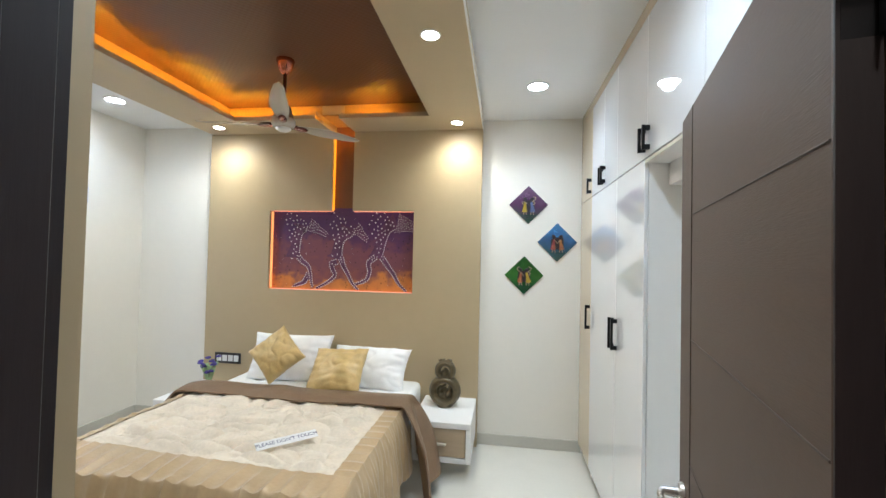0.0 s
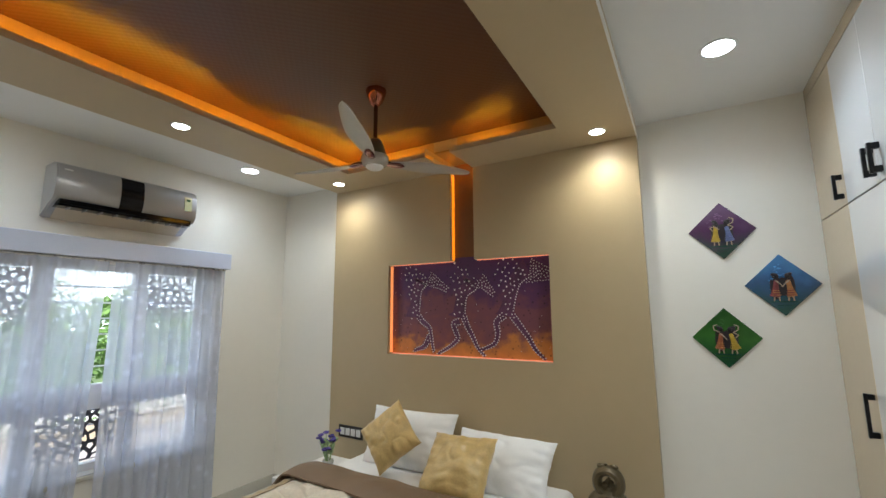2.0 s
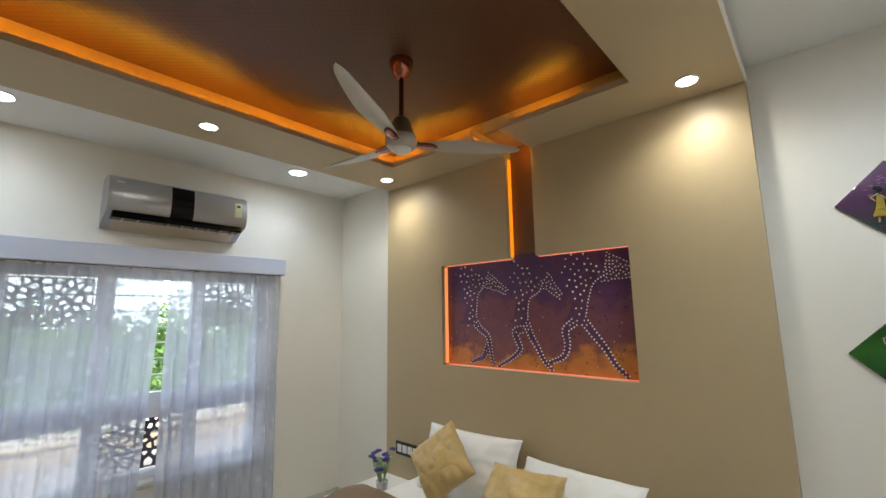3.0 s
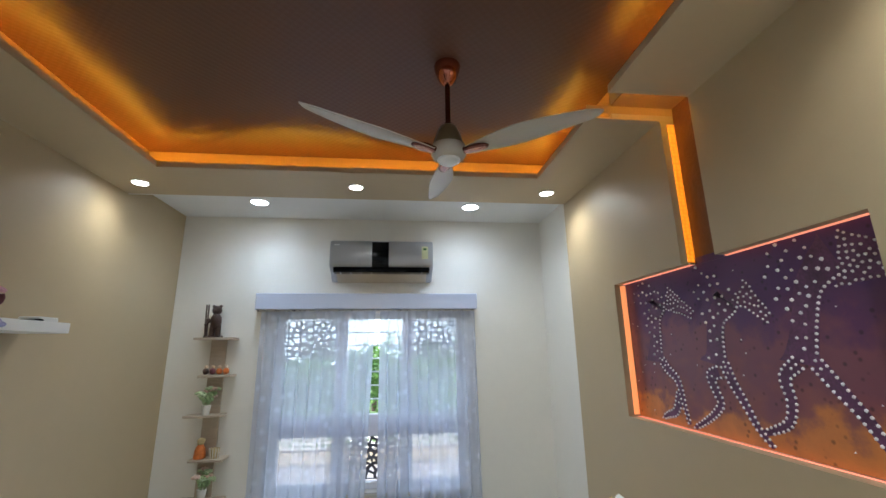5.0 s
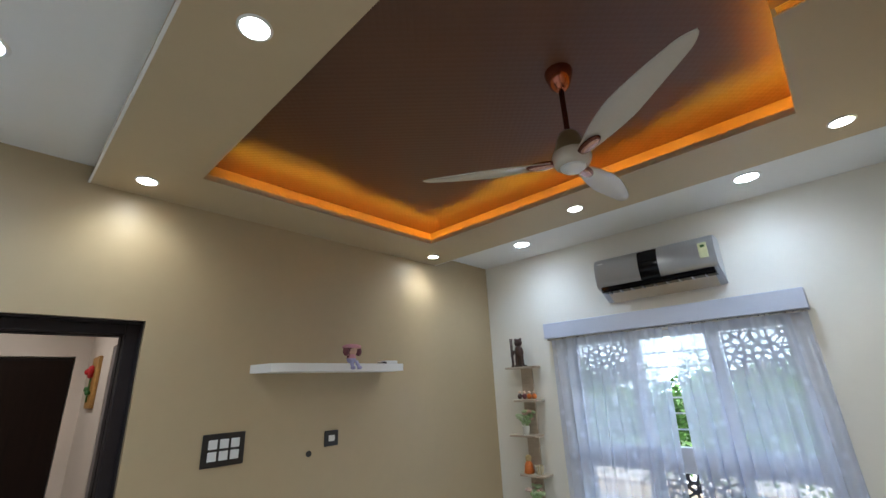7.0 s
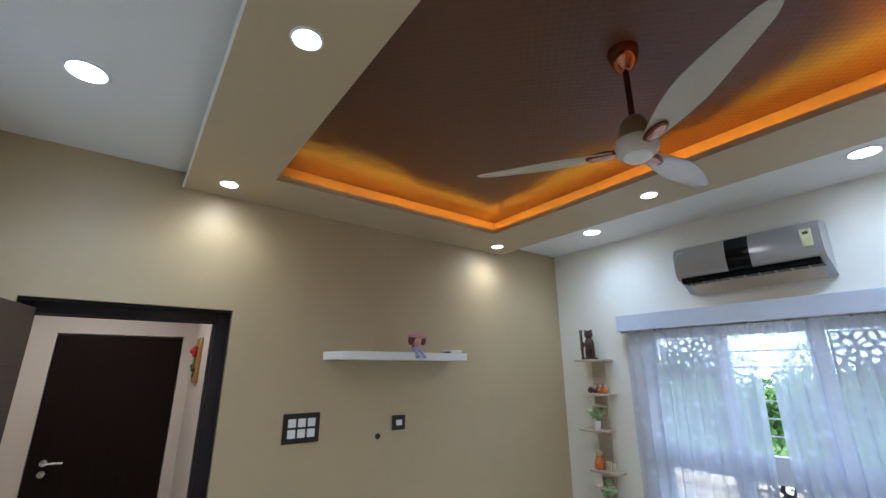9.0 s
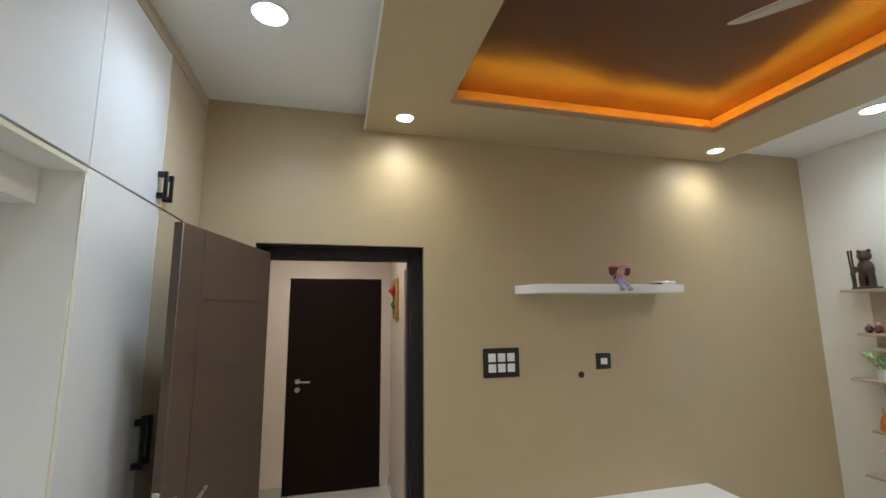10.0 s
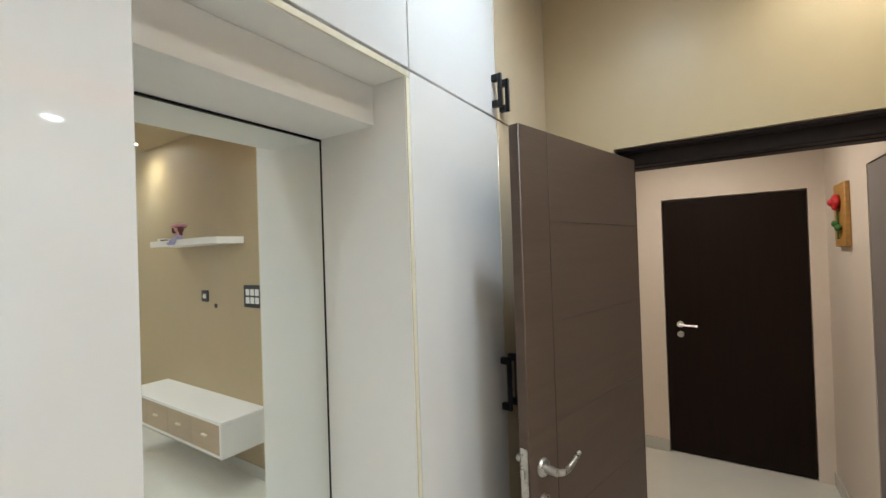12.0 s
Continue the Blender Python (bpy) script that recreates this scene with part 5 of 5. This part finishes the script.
cushion("cushion", pose(-1.215, 3.09, 0.712, 48, 0, -4) @ pose(0, 0, 0, 0, 0, 4), 0.45, 0.40, 0.18, M_GOLD, "gold satin cushion leaning on a pillow", "cushion", 14, 2.4)


def lettering(text, size, m4, material, parent):
    cu = bpy.data.curves.new("t", "FONT")
    cu.body, cu.size, cu.align_x, cu.align_y = text, size, "CENTER", "CENTER"
    ob = new("t", cu)
    bpy.context.view_layer.update()
    me = bpy.data.meshes.new_from_object(ob.evaluated_get(bpy.context.evaluated_depsgraph_get()))
    bpy.data.objects.remove(ob)
    me.transform(Matrix.Translation(-ORIGIN[parent.name]) @ m4)
    me.materials.append(material)
    o = new("lettering", me)
    o.parent = parent
    return o


SIGN = pose(-1.058, 2.020, BZ + 0.078, 24, 0, 46)
sign = thing("notice_strip", SIGN.translation, "narrow white card strip reading PLEASE DON'T TOUCH", "sign")
bm = box(-0.165, 0.165, -0.027, 0.027, -0.001, 0.001, 0.0004)
bmesh.ops.transform(bm, matrix=SIGN, verts=bm.verts)
part("card", bm, M_PAPER, sign)
lettering("PLEASE DON'T TOUCH", 0.032, SIGN @ pose(0, 0, 0.0022), M_INK, sign)

# ---- bedside tables ----
def nightstand(x0, x1, label):
    y0, y1, z0, z1 = 2.945, YP - 0.001, 0.125, 0.42
    ob = thing("bedside_table", ((x0 + x1) / 2, YP, z0), label, "bedside table", "bedside tables")
    part("top", box(x0, x1, y0, y1, z1 - 0.045, z1, 0.003), M_MATT, ob)
    part("side", box(x0, x0 + 0.036, y0, y1, z0, z1 - 0.046, 0.003), M_MATT, ob)
    part("side", box(x1 - 0.036, x1, y0, y1, z0, z1 - 0.046, 0.003), M_MATT, ob)
    part("bottom", box(x0 + 0.037, x1 - 0.037, y0, y1, z0, z0 + 0.036, 0.003), M_MATT, ob)
    dr = part("drawer", box(x0 + 0.040, x1 - 0.040, y0 + 0.012, y1 - 0.02, z0 + 0.040, z1 - 0.050, 0.002), M_DRAWER, ob, "beige drawer front")
    c = (x0 + x1) / 2
    part("knob", box(c - 0.04, c + 0.04, y0 - 0.012, y0 + 0.012, z0 + 0.125, z0 + 0.142, 0.004), M_EDGE, dr)


nightstand(-0.565, -0.120, "white bedside unit with beige drawer, wall hung")
nightstand(-2.740, -2.450, "white bedside unit with beige drawer, wall hung")

# ---- gourd-shaped ornament of two rings ----
def ring(c, r0, r1, depth):
    bm = bmesh.new()
    n, k = 36, 10
    rows = []
    for i in range(n):
        a = 2 * math.pi * i / n
        rows.append([bm.verts.new((c[0] + (r0 + r1 * math.cos(b)) * math.cos(a), c[1] + depth * math.sin(b), c[2] + (r0 + r1 * math.cos(b)) * math.sin(a))) for b in (2 * math.pi * j / k for j in range(k))])
    for i in range(n):
        for j in range(k):
            bm.faces.new((rows[i][j], rows[(i + 1) % n][j], rows[(i + 1) % n][(j + 1) % k], rows[i][(j + 1) % k]))
    return bm


VX, VY, VZ = -0.365, 3.30, 0.42
vase = thing("ornament", (VX, VY, VZ), "dark bronze double-gourd ornament with pierced rings", "ornament")
part("lower_ring", ring((VX, VY, VZ + 0.125), 0.096, 0.036, 0.060), M_BRONZE, vase)
part("upper_ring", ring((VX, VY, VZ + 0.288), 0.062, 0.027, 0.048), M_BRONZE, vase)
part("lower_relief", join(ball((VX - 0.045, VY, VZ + 0.135), 0.028, 0.8, 0.7, 1.3), ball((VX + 0.045, VY, VZ + 0.145), 0.026, 0.8, 0.7, 1.3), ball((VX + 0.002, VY, VZ + 0.125), 0.026, 1.1, 0.7, 1.0), rod((VX - 0.03, VY, VZ + 0.15), (VX + 0.01, VY, VZ + 0.175), 0.011, 8), ball((VX - 0.03, VY, VZ + 0.095), 0.034), ball((VX + 0.035, VY, VZ + 0.10), 0.034), ball((VX, VY + 0.01, VZ + 0.065), 0.04)), M_BRONZE, vase)
part("upper_relief", join(ball((VX - 0.018, VY, VZ + 0.262), 0.024, 1, 0.7, 1.2), ball((VX + 0.022, VY, VZ + 0.258), 0.022, 1, 0.7, 1.3), rod((VX - 0.02, VY, VZ + 0.28), (VX + 0.005, VY, VZ + 0.31), 0.009, 8), ball((VX, VY, VZ + 0.245), 0.030), ball((VX + 0.012, VY, VZ + 0.285), 0.018)), M_BRONZE, vase)
part("stem", join(ball((VX, VY, VZ + 0.345), 0.022), rod((VX, VY, VZ + 0.33), (VX - 0.012, VY, VZ + 0.385), 0.008), ball((VX - 0.035, VY, VZ + 0.368), 0.020, 1.3, 0.6, 0.7), ball((VX + 0.032, VY, VZ + 0.372), 0.020, 1.3, 0.6, 0.7)), M_BRONZE, vase)
part("foot", lathe([(0.062, 0), (0.066, 0.006), (0.060, 0.018), (0.045, 0.024)], (VX, VY, VZ), 24), M_BRONZE, vase)

# ---- small flowers ----
def flower_pot(x, y, z, r, h, label, petals, group, seed, tall=0.16, n=9, size=0.026):
    rg = random.Random(seed)
    ob = thing("potted_flowers", (x, y, z), label, "plant", group)
    part("pot", lathe([(r * 0.68, 0), (r * 0.74, 0.004), (r, h), (r * 0.9, h + 0.002), (r * 0.85, h - 0.01)], (x, y, z), 24), M_POT, ob, "white glazed pot")
    stems, leaves, heads = [], [], [[] for _ in petals]
    for i in range(n):
        a, d = rg.uniform(0, 6.28), rg.uniform(0.2, 1.0)
        tip = Vector((x + math.cos(a) * d * r * 2.5, y + math.sin(a) * d * r * 2.0, z + h + tall * rg.uniform(0.45, 1.0)))
        stems.append(rod((x + math.cos(a) * r * 0.3, y + math.sin(a) * r * 0.3, z + h * 0.8), tip, 0.0022, 5))
        heads[i % len(petals)].append(tip)
        for _ in range(5):
            c = Vector((x, y, z + h)).lerp(tip, rg.uniform(0.3, 0.8))
            leaves.append(ball(c + Vector((rg.uniform(-.012, .012), rg.uniform(-.012, .012), 0)), 0.014, rg.uniform(.5, 1.2), rg.uniform(.5, 1.2), rg.uniform(.5, 1.4), 1))
    part("stems", join(*stems), M_STEM, ob)
    part("leaves", join(*leaves), M_STEM, ob)
    for tips, m in zip(heads, petals):
        for tip in tips:
            bits = [ball(tip + Vector((math.cos(k * 1.257) * size * 0.55, math.sin(k * 1.257) * size * 0.55, rg.uniform(-.2, .2) * size)), size * 0.55, 1, 1, 0.75, 1) for k in range(5)]
            part("flower_head", join(*bits, ball(tip + Vector((0, 0, size * 0.15)), size * 0.45, 1, 1, 1, 1)), m, ob)
    return ob


flower_pot(-2.475, 3.26, 0.42, 0.045, 0.075, "violet flowers with pale green stems in white pot", [M_VIOLET], "potted flowers", 3, tall=0.23, n=14, size=0.024)

# ---- sockets and switches ----
def plate(x0, x1, z0, z1, y, face, cols, rows, label, gap=0.010, margin=0.022):
    """A dark plate on a wall whose room side looks along face (+1 or -1 in y)."""
    ob = thing("switch_plate", ((x0 + x1) / 2, y, (z0 + z1) / 2), label, "switch")
    part("frame", box(x0, x1, y + face * 0.001, y + face * 0.009, z0, z1, 0.003), M_SWITCH, ob, "dark brown surround")
    w, h = (x1 - x0 - 2 * margin - gap * (cols - 1)) / cols, (z1 - z0 - 2 * margin - gap * (rows - 1)) / rows
    for i in range(cols):
        for j in range(rows):
            a, c = x0 + margin + i * (w + gap), z0 + margin + j * (h + gap)
            part("rocker", box(a, a + w, y + face * 0.009, y + face * 0.0125, c, c + h, 0.002), M_PLASTIC, ob, "white rocker")
    return ob


plate(-1.060, -0.828, 1.295, 1.468, YS, 1, 3, 2, "dark six-gang switch plate with white rockers", gap=0.013, margin=0.031)
plate(-1.700, -1.592, 1.316, 1.414, YS, 1, 1, 1, "dark single switch plate with white rocker", margin=0.030)
plate(-2.625, -2.355, 0.588, 0.690, YP, -1, 4, 1, "dark bedside socket plate with white modules", margin=0.022)
solo("cable_grommet", join(rod((-1.482, YS + 0.0005, 1.287), (-1.482, YS + 0.006, 1.287), 0.019, 20)), M_SWITCH, (-1.482, YS, 1.287), "small dark round cable hole cap", "fitting")

# ---- white floating shelf with a doll and a box ----
def shelf_outline(z0, z1):
    x0, x1, y1 = -2.112, -1.052, 0.572
    pts = [(x0, YS + 0.001), (x0, y1), (-1.20, y1), (-1.15, y1 - 0.008), (-1.10, y1 - 0.040), (x1, YS + 0.001)]
    bm = bmesh.new()
    lo = [bm.verts.new((x, y, z0)) for x, y in pts]
    hi = [bm.verts.new((x, y, z1)) for x, y in pts]
    n = len(pts)
    bm.faces.new(lo[::-1])
    bm.faces.new(hi)
    for i in range(n):
        bm.faces.new((lo[i], lo[(i + 1) % n], hi[(i + 1) % n], hi[i]))
    return bm


solo("wall_shelf", shelf_outline(1.795, 1.846), M_MATT, (-1.5, YS, 1.795), "long white floating shelf with an angled end", "shelf")
DXX, DYY, DZZ = -1.668, 0.535, 1.846
doll = join(ball((DXX, DYY, DZZ + 0.035), 0.036, 1.0, 0.8, 1.1), ball((DXX, DYY, DZZ + 0.088), 0.036, 1.25, 0.95, 0.95), ball((DXX, DYY, DZZ + 0.113), 0.066, 1.1, 0.9, 0.34),
            ball((DXX - 0.052, DYY + 0.01, DZZ + 0.083), 0.022, 1, 1, 1.5), ball((DXX + 0.052, DYY + 0.01, DZZ + 0.083), 0.022, 1, 1, 1.5), rod((DXX - 0.02, DYY + 0.03, DZZ + 0.015), (DXX - 0.026, DYY + 0.058, DZZ - 0.026), 0.012), rod((DXX + 0.02, DYY + 0.03, DZZ + 0.015), (DXX + 0.026, DYY + 0.058, DZZ - 0.026), 0.012),
            ball((DXX - 0.027, DYY + 0.062, DZZ - 0.030), 0.016, 1, 1.3, 0.8), ball((DXX + 0.027, DYY + 0.062, DZZ - 0.030), 0.016, 1, 1.3, 0.8))
doll_ob = solo("rag_doll", doll, M_PINK, (DXX, DYY, DZZ), "pink and lilac cloth doll seated on shelf edge", "doll")
# one mesh, coloured by region: lilac legs, maroon hair, pink hat
for m in (M_LILAC, M_MAROON, M_SKIN):
    doll_ob.data.materials.append(m)
for f in doll_ob.data.polygons:
    z, x = f.center.z, abs(f.center.x)
    f.material_index = 1 if z < 0.03 else 2 if (x > 0.028 and 0.04 < z < 0.105) else 3 if 0.062 < z < 0.1 else 0
solo("set_top_box", box(-2.105, -1.985, 0.42, 0.52, 1.846, 1.872, 0.005), M_PLASTIC, (-2.05, 0.47, 1.846), "small flat white plastic box on shelf", "electronics")
solo("remote", box(-1.975, -1.945, 0.46, 0.55, 1.846, 1.858, 0.004), M_ACBLACK, (-1.96, 0.5, 1.846), "small black remote on the shelf", "electronics")

# ---- wall-hung television unit ----
tv = thing("tv_unit", (-1.595, YS, 0.31), "wall-hung white unit with beige drawers", "cabinet")
TXA, TXB, TYA = -2.370, -0.820, 0.690
part("top", box(TXA, TXB, YS + 0.001, TYA, 0.535, 0.560, 0.003), M_MATT, tv)
part("side", box(TXB - 0.022, TXB, YS + 0.001, TYA, 0.307, 0.534, 0.002), M_MATT, tv)
part("side", box(TXA, TXA + 0.022, YS + 0.001, TYA, 0.307, 0.534, 0.002), M_MATT, tv)
part("bottom", box(TXA + 0.023, TXB - 0.023, YS + 0.001, TYA - 0.004, 0.307, 0.327, 0.002), M_MATT, tv)
step = (TXB - TXA - 0.046) / 4
for i in range(4):
    a = TXA + 0.023 + i * step
    d = part("drawer", box(a + 0.002, a + step - 0.002, YS + 0.03, TYA - 0.002, 0.330, 0.532, 0.002), M_DRAWER, tv, "beige drawer front")
    part("knob", box(a + step / 2 - 0.03, a + step / 2 + 0.03, TYA - 0.002, TYA + 0.016, 0.435, 0.448, 0.003), M_EDGE, d)

# ---- narrow staggered shelves by the window ----
rack = thing("wall_rack", (XW, 0.75, 0.5), "narrow pale-wood wall rack with five small shelves", "shelf")
part("spine", box(XW + 0.001, XW + 0.019, 0.690, 0.815, 0.50, 1.800, 0.002), M_WOODL, rack)
LEVELS = [(1.806, 0.600, 0.905), (1.510, 0.665, 0.912), (1.208, 0.590, 0.865), (0.888, 0.665, 0.916), (0.595, 0.592, 0.925)]
for z, a, b in LEVELS:
    part("shelf", box(XW + 0.001, XW + 0.150, a, b, z - 0.012, z + 0.006, 0.002), M_WOODL, rack)
# carved bear-like figure with a staff
BXX, BYY, BZZ = XW + 0.085, 0.735, 1.812
fig = join(ball((BXX, BYY, BZZ + 0.135), 0.048, 0.9, 0.95, 1.5), ball((BXX, BYY, BZZ + 0.225), 0.040, 0.95, 1.0, 1.0), ball((BXX + 0.03, BYY, BZZ + 0.218), 0.018), ball((BXX, BYY - 0.028, BZZ + 0.258), 0.013), ball((BXX, BYY + 0.028, BZZ + 0.258), 0.013),
           rod((BXX, BYY - 0.024, BZZ + 0.012), (BXX, BYY - 0.022, BZZ + 0.10), 0.022), rod((BXX, BYY + 0.024, BZZ + 0.012), (BXX, BYY + 0.022, BZZ + 0.10), 0.022), rod((BXX + 0.01, BYY - 0.045, BZZ + 0.15), (BXX + 0.04, BYY - 0.062, BZZ + 0.10), 0.014),
           rod((BXX + 0.035, BYY - 0.062, BZZ + 0.01), (BXX + 0.02, BYY - 0.078, BZZ + 0.27), 0.006), rod((BXX + 0.035, BYY - 0.050, BZZ + 0.01), (BXX + 0.02, BYY - 0.060, BZZ + 0.27), 0.006), box(BXX - 0.045, BXX + 0.05, BYY - 0.07, BYY + 0.055, BZZ, BZZ + 0.016, 0.004))
solo("figurine", fig, M_BEAR, (BXX, BYY, BZZ), "dark carved wooden figurine with a staff", "figurine")
M_CREAMFIG = mat("cream_clay", (0.70, 0.55, 0.42), 0.5, var=0.1, scale=30)
for i, m in enumerate((M_BEAR, M_MAROON, M_ORANGE, M_ORANGE)):
    y = 0.700 + i * 0.052
    o = solo("figurine", join(ball((XW + 0.085, y, 1.516 + 0.028), 0.024, 1, 1, 1.1), ball((XW + 0.085, y, 1.516 + 0.062), 0.014)), m, (XW + 0.085, y, 1.516), "tiny painted seated clay figurine", "figurine", "row of clay figurines")
    o.data.materials.append(M_CREAMFIG)
    for f in o.data.polygons:
        f.material_index = 1 if f.center.z > 0.052 else 0
flower_pot(XW + 0.085, 0.735, 1.214, 0.036, 0.070, "pale green and pink flowers in small white pot", [M_PETAL, M_PEACHP], "potted flowers", 6, tall=0.13, n=10, size=0.030)
flower_pot(XW + 0.085, 0.770, 0.601, 0.036, 0.075, "pale green flowers in small white pot", [M_PETAL, M_PETAL, M_PEACHP], "potted flowers", 8, tall=0.14, n=10, size=0.032)
o = solo("figurine", join(lathe([(0.040, 0), (0.044, 0.01), (0.036, 0.07), (0.020, 0.10)], (XW + 0.085, 0.725, 0.894), 20), ball((XW + 0.085, 0.725, 0.894 + 0.115), 0.026), ball((XW + 0.080, 0.725, 0.894 + 0.128), 0.028, 1, 1.1, 0.8)), M_ORANGE, (XW + 0.085, 0.725, 0.894), "orange clay figurine with straw-coloured top", "figurine")
o.data.materials.append(M_BASKET)
for f in o.data.polygons:
    f.material_index = 1 if f.center.z > 0.10 else 0
bk = thing("basket", (XW + 0.085, 0.835, 0.894), "small straw basket on the wall rack", "basket")
part("weave", lathe([(0.032, 0), (0.036, 0.03), (0.040, 0.066), (0.038, 0.070), (0.034, 0.068), (0.030, 0.01)], (XW + 0.085, 0.835, 0.894), 24), M_BASKET, bk)
for i in range(12):
    a = i * math.pi / 6
    part("rib", rod((XW + 0.085 + 0.0345 * math.cos(a), 0.835 + 0.0345 * math.sin(a), 0.896), (XW + 0.085 + 0.042 * math.cos(a), 0.835 + 0.042 * math.sin(a), 0.968), 0.0028, 5), M_POT, bk)

# ---- rose plaque in the corridor ----
RY, RZ = -1.10, 1.81
pl = thing("rose_plaque", (CX, RY, RZ), "ochre wooden plaque with a red rose", "wall art")
part("board", box(CX + 0.001, CX + 0.024, RY - 0.13, RY + 0.13, 1.625, 1.995, 0.004), M_OCHRE, pl)
petals = [ball((CX + 0.040, RY + 0.026 * math.cos(k), RZ + 0.075 + 0.026 * math.sin(k)), 0.025, 0.7, 1, 1) for k in (0, 1.05, 2.1, 3.14, 4.2, 5.2)]
part("rose", join(*petals, ball((CX + 0.054, RY, RZ + 0.075), 0.024)), M_RED, pl, "red cloth rose")
part("rose_leaf", join(ball((CX + 0.040, RY - 0.03, RZ - 0.05), 0.035, 0.5, 1, 0.6), ball((CX + 0.040, RY + 0.04, RZ - 0.075), 0.035, 0.5, 1, 0.6)), M_LEAFG, pl, "green cloth leaves")
part("stem", rod((CX + 0.034, RY, RZ + 0.05), (CX + 0.034, RY, RZ - 0.14), 0.005, 8), M_LEAFG, pl)
